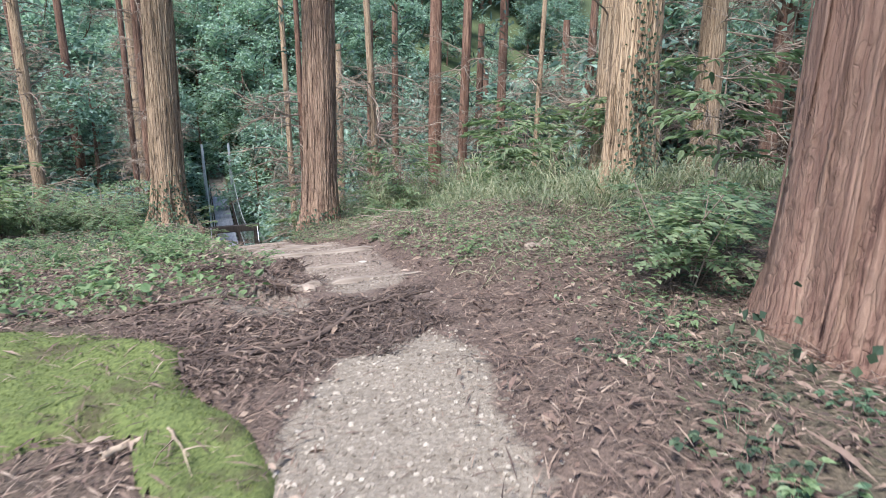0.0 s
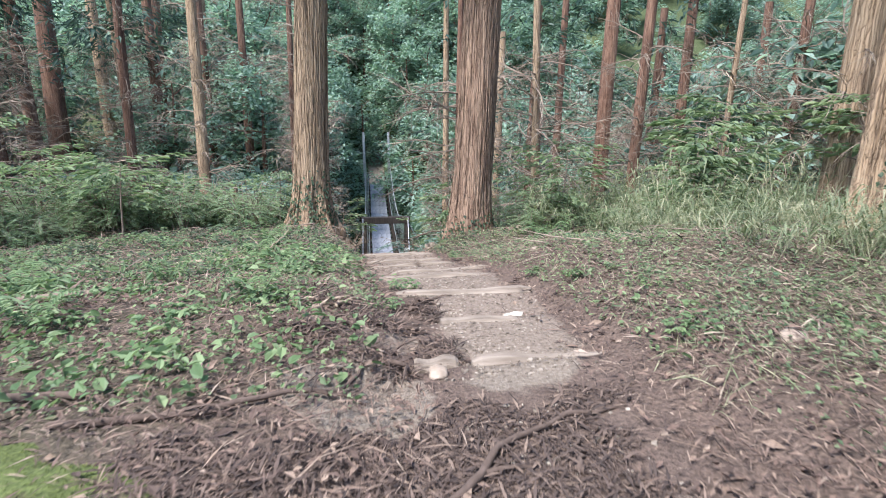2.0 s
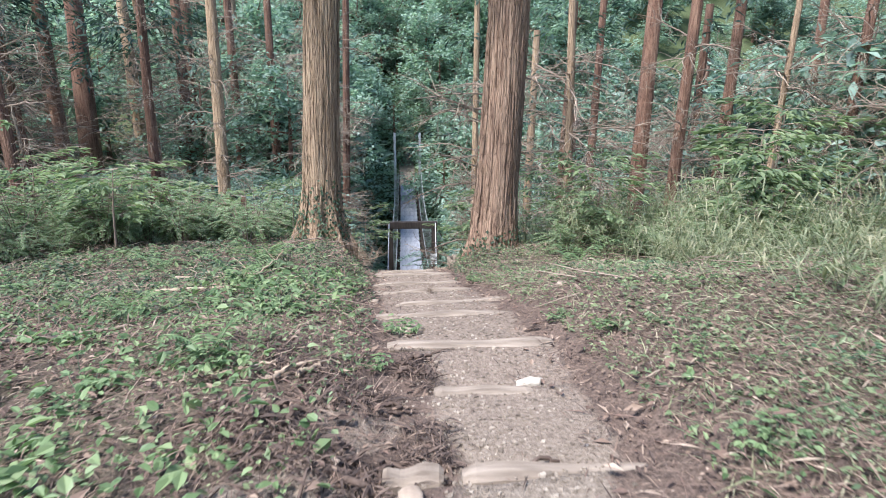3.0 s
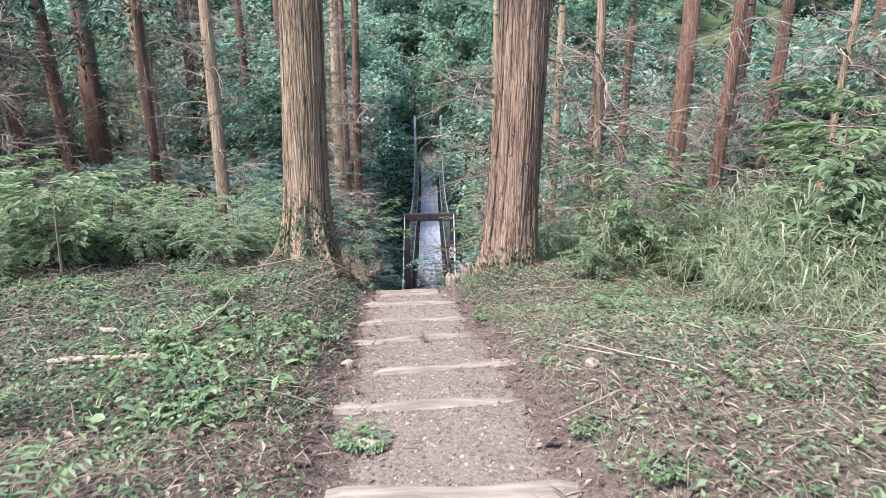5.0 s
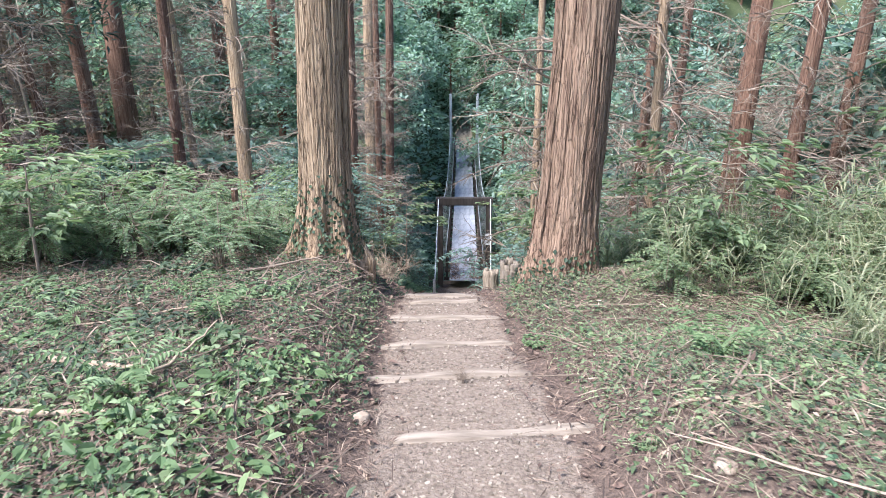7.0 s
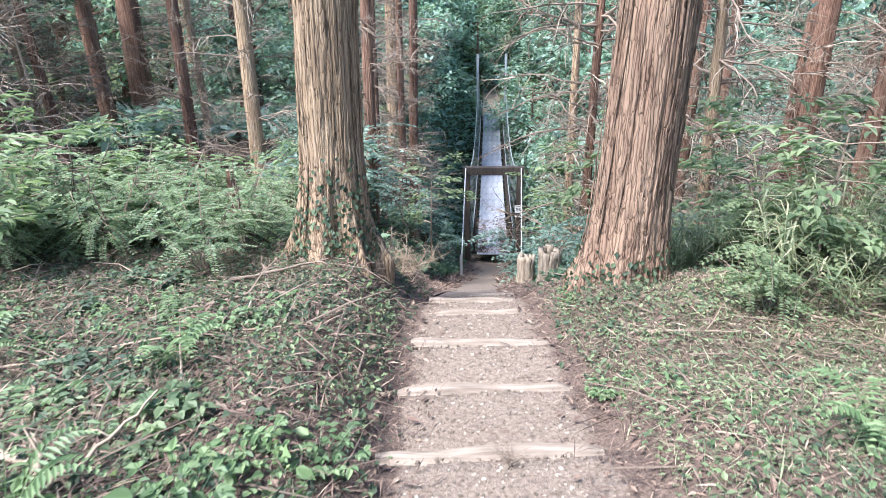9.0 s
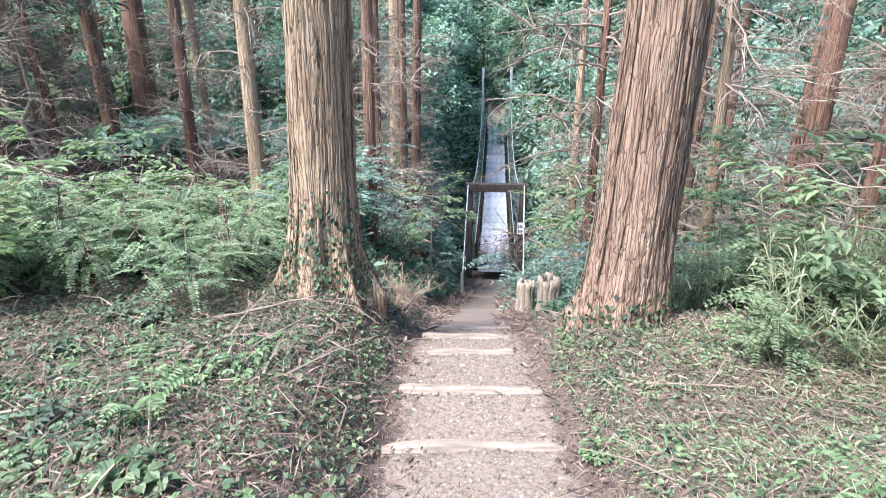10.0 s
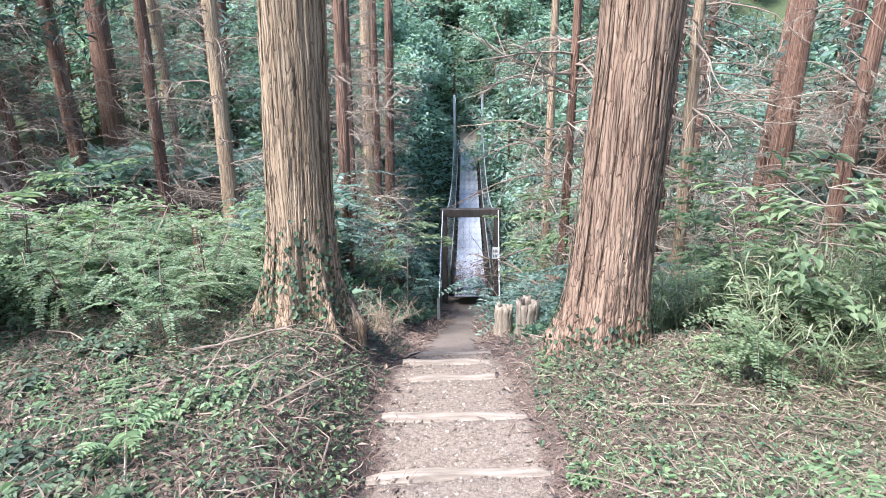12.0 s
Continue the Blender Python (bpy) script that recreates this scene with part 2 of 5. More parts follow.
LITTER = island_material("leaf litter", [(0, (.055, .04, .033)), (.5, (.15, .10, .078)), (.9, (.24, .175, .13)), (1, (.34, .265, .205))])
DRY = island_material("dry stick", [(0, (.09, .068, .052)), (.7, (.19, .145, .11)), (1, (.32, .255, .195))])
DRY_STRAW = island_material("dry straw and shreds", [(0, (.10, .075, .055)), (.6, (.22, .17, .125)), (1, (.42, .35, .26))])
ROOT = island_material("dark root", [(0, (.06, .043, .034)), (1, (.14, .10, .078))], .9, 30)
HUMUS = island_material("dark humus", [(0, (.045, .033, .028)), (.7, (.11, .078, .062)), (1, (.2, .145, .11))])
STONE = island_material("path gravel", [(0, (.11, .088, .067)), (.7, (.22, .18, .14)), (1, (.36, .31, .25))], .85, 90)
ROCK = island_material("tan stone", [(0, (.24, .185, .14)), (1, (.36, .29, .225))], .85, 25)

PALE_ROCK = island_material("pale stone", [(0, (.42, .38, .315)), (1, (.5, .46, .385))], .8, 25)

m, nt, b = material("weathered timber", .85)
_f = noise_at(nt, 20, 6, (.12, 1, 1))
nt.links.new(ramp(nt, _f, [(.25, (.11, .084, .064)), (.5, (.235, .19, .147)), (.75, (.36, .30, .24))]), b.inputs["Base Color"])
bump(nt, b, _f, .7, .02)
TIMBER = m
m, nt, b = material("pale rotten wood", .9)
_f = noise_at(nt, 26, 7, (1, 1, .1), .7)
nt.links.new(ramp(nt, _f, [(.3, (.15, .115, .082)), (.5, (.31, .25, .185)), (.72, (.47, .40, .305))]), b.inputs["Base Color"])
bump(nt, b, _f, .9, .02)
PALE_WOOD = m
m, nt, b = material("dark bridge timber", .8)
_f = noise_at(nt, 12, 6, (1, 1, .15))
nt.links.new(ramp(nt, _f, [(.3, (.03, .024, .02)), (.7, (.085, .068, .056))]), b.inputs["Base Color"])
bump(nt, b, _f, .5, .01)
DARK_WOOD = m
# plank grey is lightened and cooled: reflected sky put into the base colour
m, nt, b = material("grey planks with sky tint", .7)
_f = noise_at(nt, 9, 6, (1, .2, 1))
_info = nt.nodes.new("ShaderNodeObjectInfo")
nt.links.new(mix(nt, 1.0, ramp(nt, _f, [(.3, (.22, .225, .24)), (.7, (.40, .41, .44))]), ramp(nt, _info.outputs["Random"], [(0, (.9, .89, .89)), (1, (1.06, 1.06, 1.08))]), "MULTIPLY"), b.inputs["Base Color"])
bump(nt, b, _f, .4, .01)
PLANK = m
m, nt, b = material("galvanised steel", .45)
b.inputs["Metallic"].default_value = .7
nt.links.new(ramp(nt, noise_at(nt, 30, 4), [(.3, (.42, .43, .44)), (.7, (.66, .67, .68))]), b.inputs["Base Color"])
STEEL = m
m, nt, b = material("white painted sheet", .5)
nt.links.new(ramp(nt, noise_at(nt, 18, 4), [(.3, (.62, .61, .57)), (.7, (.80, .79, .76))]), b.inputs["Base Color"])
SIGN = m
m, nt, b = material("black ink", .6)
nt.links.new(ramp(nt, noise_at(nt, 30, 3), [(.3, (.05, .05, .05)), (.7, (.12, .11, .11))]), b.inputs["Base Color"])
INK = m
m, nt, b = material("moss", .95)
_f, _g = noise_at(nt, 60, 6), noise_at(nt, 3.5, 4)
_brown = ramp(nt, noise_at(nt, 2.3, 6, (1, 1, 1), .7), [(.36, (1, 1, 1)), (.46, (0, 0, 0))])
nt.links.new(mix(nt, _brown, mix(nt, _g, ramp(nt, _f, [(.3, (.045, .06, .02)), (.7, (.13, .16, .045))]), ramp(nt, _f, [(.3, (.07, .09, .027)), (.7, (.19, .215, .068))])), (.07, .062, .03)), b.inputs["Base Color"])
bump(nt, b, _f, .8, .015)
MOSS = m

# soil, gravel and humus, mixed by the ground's own cover mask
m, nt, b = material("forest floor", .95)
_att = nt.nodes.new("ShaderNodeAttribute")
_att.attribute_name = "cover"
_sep = nt.nodes.new("ShaderNodeSeparateColor")
nt.links.new(_att.outputs["Color"], _sep.inputs[0])
_fine, _mid = noise_at(nt, 55, 6), noise_at(nt, 6, 5)
_soil = mix(nt, _mid, ramp(nt, _fine, [(.3, (.042, .029, .024)), (.7, (.155, .107, .083))]), ramp(nt, _fine, [(.3, (.07, .049, .037)), (.7, (.21, .152, .115))]))
_peb = nt.nodes.new("ShaderNodeTexVoronoi")
_peb.inputs["Scale"].default_value = 38
_tc = nt.nodes.new("ShaderNodeTexCoord")
nt.links.new(_tc.outputs["Object"], _peb.inputs["Vector"])
_grav = mix(nt, .6, ramp(nt, _fine, [(.3, (.10, .074, .057)), (.7, (.235, .183, .146))]), ramp(nt, _peb.outputs["Distance"], [(0, (.30, .245, .195)), (.5, (.22, .17, .13)), (1, (.10, .075, .056))]))
_pale = mix(nt, .5, ramp(nt, _fine, [(.3, (.15, .122, .092)), (.7, (.29, .245, .19))]), ramp(nt, _peb.outputs["Distance"], [(0, (.33, .285, .225)), (.5, (.24, .20, .152)), (1, (.11, .087, .065))]))
_grav = mix(nt, _sep.outputs[2], _grav, _pale)
_green = ramp(nt, _fine, [(.3, (.03, .045, .02)), (.7, (.10, .12, .05))])
_edge = nt.nodes.new("ShaderNodeMath")
_edge.operation = "MULTIPLY_ADD"
nt.links.new(_mid, _edge.inputs[0])
_edge.inputs[1].default_value = .9
nt.links.new(_sep.outputs[0], _edge.inputs[2])
_mask = ramp(nt, _edge.outputs[0], [(.78, (0, 0, 0)), (1.0, (1, 1, 1))])
_base = mix(nt, _sep.outputs[1], _soil, _green)
nt.links.new(mix(nt, _mask, _base, _grav), b.inputs["Base Color"])
bump(nt, b, _fine, .9, .02)
FLOOR = m

# ---- ground ----
def spread(lo, a, z, hi, step, growth):
    inner = list(np.arange(a, z, step))
    up, v, s = [], z, step
    while v < hi:
        up.append(v)
        s *= growth
        v += s
    dn, v, s = [], a, step
    while v > lo:
        s *= growth
        v -= s
        dn.append(v)
    return np.array(dn[::-1] + inner + up + [hi])


gx = spread(-400, -3.2, 6.4, 400, .075, 1.11)
gy = spread(-200, .5, 14.5, 400, .075, 1.07)
X, Y = np.meshgrid(gx, gy)
Z = ground_z(X, Y)
nx, ny = len(gx), len(gy)
ii, jj = np.meshgrid(np.arange(ny - 1), np.arange(nx - 1), indexing="ij")
q = (ii * nx + jj).ravel()
gm = mesh_np("ground", np.stack([X, Y, Z], -1), np.stack([q, q + 1, q + nx + 1, q + nx], 1), FLOOR, True)
DX = X - lerp(PATH_X, Y)
wide = lerp([(-14, .6), (1, .45), (3, .40), (3.6, .28), (4, .2), (4.8, .2), (5.3, .3), (6.8, .36), (7.8, .45), (13, .42), (16, .4), (27, .6), (30, 0), (49, 0), (51, .7), (56, .5), (58, 0)], Y)
gravel = smooth(wide + .24, wide - .14, abs(DX - .12 * smooth(4.6, 5.3, Y) * smooth(7.4, 6.4, Y) + .05 * wave(Y, Y, 2)))
gravel = gravel * (1 - .75 * smooth(3.3, 3.7, Y - .25 * DX) * smooth(5.0, 4.6, Y - .2 * DX))
gravel = np.maximum(gravel, .95 * smooth(1.25, .5, ((X - .85) / .36) ** 2 + ((Y - 4.8) / .42) ** 2 + .3 * wave(X, Y, 9, 2)))
gravel = np.maximum(gravel, .7 * smooth(1.25, .4, ((X - 1.1) / .26) ** 2 + ((Y - 5.75) / .3) ** 2 + .3 * wave(X, Y, 9, 5)))
green = smooth(.7, 2.2, abs(DX)) * (.35 + .35 * wave(X, Y, .8, 9)) + .5 * smooth(9, 13, Y) * smooth(.9, 2, abs(DX)) * smooth(30, 22, Y) + .9 * smooth(30, 36, Y)
cover = np.stack([gravel, np.clip(green, 0, 1), np.maximum(smooth(6.5, 3.5, Y), smooth(48, 50, Y)), np.ones_like(X)], -1)
ca = gm.color_attributes.new("cover", "FLOAT_COLOR", "POINT")
ca.data.foreach_set("color", cover.astype(np.float32).ravel())
tagged(new("ground", gm), "sloping forest floor of brown humus with a gravel path", "ground", kind="structure")


# ---- trees ----
def trunk_mesh(name, radius, tall, mat, flare=.6, lean=(0, 0), sides=56, rows=90, ridge=.08, lobes=7, seed=1, taper=.35):
    """A cedar bole with buttressed foot, long bark ridges and furrows."""
    g = np.random.default_rng(seed)
    knee = min(1.2, tall * .5)
    z = np.concatenate([np.linspace(-.35, knee, rows // 3), np.linspace(knee, tall, rows - rows // 3 + 1)[1:]])
    th = np.linspace(0, 2 * np.pi, sides, endpoint=False)
    T, ZZ = np.meshgrid(th, z)
    foot = np.exp(-np.clip(ZZ + .1, 0, None) / .38)
    ph = g.uniform(0, 6.28, 6)
    r = radius * (1 - taper * np.clip(ZZ, 0, None) / tall)
    butt = .5 + .5 * np.cos(lobes * T + ph[0] + .6 * np.sin(2 * T + ph[1]))
    r = r * (1 + flare * foot * (.45 + .75 * butt)) * (1 + .03 * np.cos(2 * T + ph[2]) + .035 * np.cos(5 * T + ph[3] + .3 * ZZ))
    tw = T + .05 * ZZ
    tw = tw * (lobes if sides > 60 else 1.0) * (.38 if sides > 60 else 1)
    cell = np.sin(tw * 11 + ph[4] + .35 * np.sin(ZZ * 1.3 + ph[5])) + .8 * np.sin(tw * 19 + .5 * np.sin(ZZ * 2.1 + ph[1]))
    r = r * (1 + ridge * .35 * np.clip(cell, -1.2, .7)) + g.normal(size=r.shape) * radius * ridge * .16
    x = r * np.cos(T) + lean[0] * ZZ
    y = r * np.sin(T) + lean[1] * ZZ
    i, j = np.meshgrid(np.arange(len(z) - 1), np.arange(sides), indexing="ij")
    i, j = i.ravel(), j.ravel()
    k = (j + 1) % sides
    f = np.stack([i * sides + j, i * sides + k, (i + 1) * sides + k, (i + 1) * sides + j], 1)
    return mesh_np(name, np.stack([x, y, ZZ], -1), f, mat, True)


def strips_mesh(name, radius, tall, mat, count, flare, lobes, lean, seed, taper=.35):
    """Loose ribbons of peeling bark laid along the bole."""
    g = np.random.default_rng(seed + 50)
    s = Soup()
    for _ in range(count):
        a, z0, ln = g.uniform(0, 6.28), g.uniform(.05, tall * .8), g.uniform(.3, 1.3)
        z = np.linspace(z0, z0 + ln, 6)
        th = a + .06 * np.sin(z * 2 + a) + .05 * (z - z0)
        foot = np.exp(-(z + .1) / .38)
        r = radius * (1 - taper * z / tall) * (1 + flare * foot * .8) * 1.012 + .006 + .012 * np.linspace(-.2, 1, 6) ** 4
        w = g.uniform(.008, .022) / radius * np.array([.3, 1, 1, .9, .7, .2])
        pa = np.stack([r * np.cos(th - w) + lean[0] * z, r * np.sin(th - w) + lean[1] * z, z], 1)
        pm = np.stack([(r + .008) * np.cos(th) + lean[0] * z, (r + .008) * np.sin(th) + lean[1] * z, z], 1)
        pb = np.stack([r * np.cos(th + w) + lean[0] * z, r * np.sin(th + w) + lean[1] * z, z], 1)
        v = np.stack([pa, pm, pb], 1)
        i = np.arange(5)
        s.add(v, np.concatenate([np.stack([i * 3 + c, i * 3 + c + 1, i * 3 + c + 4, i * 3 + c + 3], 1) for c in (0, 1)]))
    return s.mesh(name, mat, True)


def branch(s, g, start, direction, length, radius, droop=.25, twigs=4, sides=4, curl=.12):
    d = np.array(direction, float)
    d /= np.linalg.norm(d)
    n = 6
    pts, p = [np.array(start, float)], np.array(start, float)
    for k in range(n):
        d = d + g.normal(size=3) * curl + np.array([0, 0, -droop / n])
        d /= np.linalg.norm(d)
        p = p + d * length / n
        pts.append(p)
    s.tube(pts, np.linspace(radius, radius * .2, n + 1), sides)
    for _ in range(twigs):
        k = g.integers(1, n)
        dd = d + g.normal(size=3) * .7
        if length > .25:
            branch(s, g, pts[k], dd, length * g.uniform(.25, .5), radius * .45, droop, twigs // 3, 3, curl)
    return pts


def branch_mesh(seed, mat=None):
    """One dead branch along +x, a metre long, forking into fine twigs."""
    g = np.random.default_rng(seed)
    s = Soup()
    branch(s, g, (0, 0, 0), (1, 0, .25), 1.0, .013, .35, 10, 5)
    return s.mesh("branch", mat or TWIG)


BRANCHES = [branch_mesh(300 + k) for k in range(12)]
PALE_BRANCHES = [branch_mesh(330 + k, PALE_TWIG) for k in range(4)]


def sprays(name, tall, lo, reach, count, mat, seed, size=.22):
    """Drooping fans of cedar needles round the bole."""
    g = np.random.default_rng(seed)
    s = Soup()
    for _ in range(count):
        z = g.uniform(lo, tall)
        a, rr = g.uniform(0, 6.28), reach * (1.05 - .75 * (z - lo) / (tall - lo)) * g.uniform(.25, 1)
        c = np.array([rr * math.cos(a), rr * math.sin(a), z - .25 * rr])
        n = 12
        d = np.stack([math.cos(a) + g.normal(0, .6, n), math.sin(a) + g.normal(0, .6, n), -.35 + g.normal(0, .3, n)], 1)
        s.leaves(c + g.normal(0, .16, (n, 3)), d, np.tile([0, 0, 1.0], (n, 1)) + g.normal(0, .3, (n, 3)), g.uniform(.6, 1.4, n) * size, size * .28)
    return s.mesh(name, mat)


def cedar(tag, x, y, radius, tall, mat, lean=(0, 0), seed=1, flare=.5, twigs=0, reach=1.4, crown=0, label="", group="", detail=1, z=None, sunk=0.0, strips=0, lobes=6, low=.8):
    base = new("cedar_tree")
    base.matrix_world = pose(x, y, (float(ground_z(x, y)) if z is None else z) - sunk)
    part("trunk", trunk_mesh("trunk", radius, tall, mat, flare, lean, 150 if detail > 1 else 18, 170 if detail > 1 else 40, (.045 if radius > .5 else .075) if detail > 1 else .07, lobes, seed), base)
    if strips:
        tagged(part("bark", strips_mesh("bark", radius, tall, mat, strips, flare, lobes, lean, seed), base), kind="stuff")
    g = np.random.default_rng(seed)
    for _ in range(twigs):
        a, zb, sc = g.uniform(0, 360), g.uniform(low, min(tall, 6.4)), reach * g.uniform(.4, 1.1)
        ob = part("branch", BRANCHES[int(g.integers(0, 12))], base)
        ob.matrix_basis = pose(lean[0] * zb, lean[1] * zb, zb, g.uniform(-20, 20), g.uniform(-20, 12), a) @ Matrix.Translation((radius * .75, 0, 0)) @ Matrix.Diagonal((sc, sc, sc, 1))
    if crown:
        part("crown", sprays("crown", tall, tall * .45, 2.4, crown, NEEDLE, seed, .34), base)
    return tagged(base, label, "tree", group)


cedar("l", .88, 12.74, .262, 11, BARK, (.045, .0), 3, 1.0, 0, crown=60, detail=2, strips=420, lobes=7, label="large cedar with furrowed tan bark and ivied foot")
cedar("r", 3.43, 12.2, .31, 11, BARK_SHADED, (.055, .03), 5, .66, 0, crown=60, detail=2, strips=520, lobes=6, label="large leaning cedar with furrowed bark beside steps")
cedar("m", 6.15, 7.05, .31, 11, BARK, (.02, .02), 8, .45, 0, crown=50, detail=2, strips=300, label="large cedar with ivy climbing its tan bark")
cedar("big", 3.42, 2.18, .58, 10, BARK_OLD, (-.01, -.0), 11, .3, 0, crown=50, detail=2, strips=160, lobes=3, label="massive old red-brown cedar beside the gravel path")

THIN = [(-1.8, 20.95, .165, .012, .02), (-4.5, 24.8, .165, .022, .01), (-8.3, 25.4, .14, -.05, 0), (-9.1, 26, .13, -.055, .02), (-8.9, 29.8, .27, -.02, 0), (-9.7, 34.8, .5, .02, 0), (-8.0, 37, .3, -.02, 0), (-5.9, 38, .42, .03, 0),
        (-3.1, 35.1, .22, -.01, 0), (-5.3, 29, .14, -.03, 0), (.82, 18.4, .105, .025, .0), (1.5, 25.2, .145, .03, .0), (.95, 26.2, .19, .02, .01), (1.25, 24, .10, .015, 0), (.62, 23.2, .10, .02, 0),
        (7.2, 18.7, .125, -.03, 0), (9.6, 19.95, .25, .03, .02), (9.43, 17.8, .155, .045, .01), (12.25, 18, .1, .04, 0), (10.75, 26.2, .18, .02, 0), (8.2, 22.5, .15, .03, 0), (6.0, 24.7, .13, .0, 0), (10.6, 22.4, .13, .04, 0), (5.2, 20, .10, .01, 0),
        (8.45, 7.85, .20, .02, .03), (13.5, 17, .16, .03, 0), (12.8, 21, .2, .02, 0), (15.5, 16, .18, .05, 0), (13.5, 24, .2, .03, 0), (-6.4, 20, .16, -.03, 0), (-9, 21.5, .18, -.03, .02), (-12.5, 24, .2, -.04, 0),
        (-13.5, 19, .2, -.03, 0), (-15.5, 28, .28, -.02, 0), (-5, 33, .24, 0, 0), (-1.2, 32, .2, 0, 0), (-3.6, 40, .25, 0, 0), (-14, 38, .3, 0, 0), (-18, 33, .3, 0, 0), (9.2, 29, .2, .02, 0), (16.5, 22, .2, 0, 0), (17, 29, .25, 0, 0), (20, 19, .22, .03, 0), (12, 31, .2, 0, 0), (-17, 21, .2, 0, 0), (-20, 27, .26, 0, 0), (17.5, 13, .2, .02, 0), (13.6, 10.5, .2, .02, 0), (7.1, 8.65, .2, .03, .02)]
for n, (x, y, r, lx, ly) in enumerate(THIN):
    # far-left crowns, mostly out of view, are thickened to shade the forest there
    cedar("thin", x, y, r, 10 + (n * 7 % 5), BARK_RED if n % 3 else BARK, (lx, ly), 20 + n, .35, 84 if y < 27 else 44, (1.1 if 0 < x < 2 else 1.2 + .3 * (n % 4)), (110 if x < -4 and y < 31 else 30 if x > 2 else 0) if y > 20 else 0,
          label="slender cedar trunk with bare dead lower branches" if r < .16 else "tall cedar with reddish bark and dead branches", group="forest cedars", low=.5)


def broadleaf(name, seed, mat, count=2600, radius=2.6, tall=6.5, leaf=.26):
    g = np.random.default_rng(seed)
    base = new(name)
    s = Soup()
    tips = []
    s.tube([(0, 0, -.4), (.05, 0, tall * .3), (.12, .08, tall * .6), (.1, .1, tall * .85)], [.16, .12, .08, .03], 7)
    for _ in range(13):
        a, z = g.uniform(0, 6.28), g.uniform(.15, .8) * tall
        pts = branch(s, g, (.08, .04, z), (math.cos(a), math.sin(a), g.uniform(.1, .6)), radius * g.uniform(.6, 1.1), .04, .1, 3)
        tips += pts[2:]
    part("trunk", s.mesh("trunk", BARK_RED), base)
    tips = np.array(tips)
    c = tips[g.integers(0, len(tips), count // 6)] + g.normal(0, .35, (count // 6, 3))
    p = np.repeat(c, 6, 0) + g.normal(0, .22, (len(c) * 6, 3)) * (1, 1, .45)
    d = unit(len(p), g) * (1, 1, .35) + (0, 0, -.15)
    l = Soup().leaves(p, d, np.tile([0, 0, 1.0], (len(p), 1)) + g.normal(0, .35, (len(p), 3)), g.uniform(.7, 1.3, len(p)) * leaf, leaf * .55)
    part("crown", l.mesh("crown", mat), base)
    return tagged(base, "leafy broadleaf tree with layered green crown", "tree", "background trees")


KINDS = [broadleaf("broadleaf_tree", 100 + k, HAZE_CANOPY if k < 2 else HAZE_CANOPY_LIT, 3000, 2.8, 6.5, .30) for k in range(5)]
g = np.random.default_rng(77)
spots = []
for k in range(405):
    if k < 40:
        x, y = g.uniform(-4, 16), g.uniform(30, 52)
    elif k < 90:
        x, y = g.uniform(-16, 32), g.uniform(28, 52)
    elif k < 170:
        x, y = g.uniform(-45, 60), g.uniform(50, 85)
    elif k < 200:
        x, y = g.uniform(-30, -13), g.uniform(14, 45)
    else:
        x, y = (g.uniform(14, 32), g.uniform(8, 34)) if k < 240 else (g.uniform(-14, 30), g.uniform(50, 78)) if k < 285 else (g.uniform(-40, 75), g.uniform(72, 112)) if k < 335 else (g.uniform(8, 62), g.uniform(56, 100))
    dxp = x - float(lerp(PATH_X, y))
    if abs(dxp) < 3.3 and y < 55 or (x < 0 and x > -13 and y < 36):
        continue
    spots.append((x, y, dxp))
for k, (x, y, dxp) in enumerate(spots):
    # behind the bridge only the kinds with sunlight in their leaf colour
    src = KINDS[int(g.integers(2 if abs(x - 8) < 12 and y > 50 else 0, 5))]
    sc = g.uniform(.8, 1.5) * (1.0 if y < 50 else .85 if y < 78 else 1.3)
    if abs(dxp) < 6 and y < 56:
        sc = min(sc, .85)
    mm = pose(x, y, float(ground_z(x, y)) - .2, 0, 0, g.uniform(0, 360))
    t = copy_thing(src, mm)
    t.scale = (sc, sc, sc * g.uniform(.85, 1.2))
for k, (x, y, sc) in enumerate([(-.6, 31, .8), (-1.6, 36, 1.0), (-.2, 40, 1.0), (-3.4, 44, 1.2), (.6, 46, 1.1), (-4.4, 33, .8), (8.6, 33, .8), (9.6, 40, 1.1), (8.8, 46, 1.1)]):
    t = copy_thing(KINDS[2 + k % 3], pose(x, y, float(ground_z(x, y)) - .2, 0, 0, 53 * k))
    t.scale = (sc, sc, sc * 1.1)
for k, src in enumerate(KINDS):
    src.matrix_world = pose(-14 + 9 * k, 58 + 3 * k, float(ground_z(-14 + 9 * k, 58 + 3 * k)) - .2)

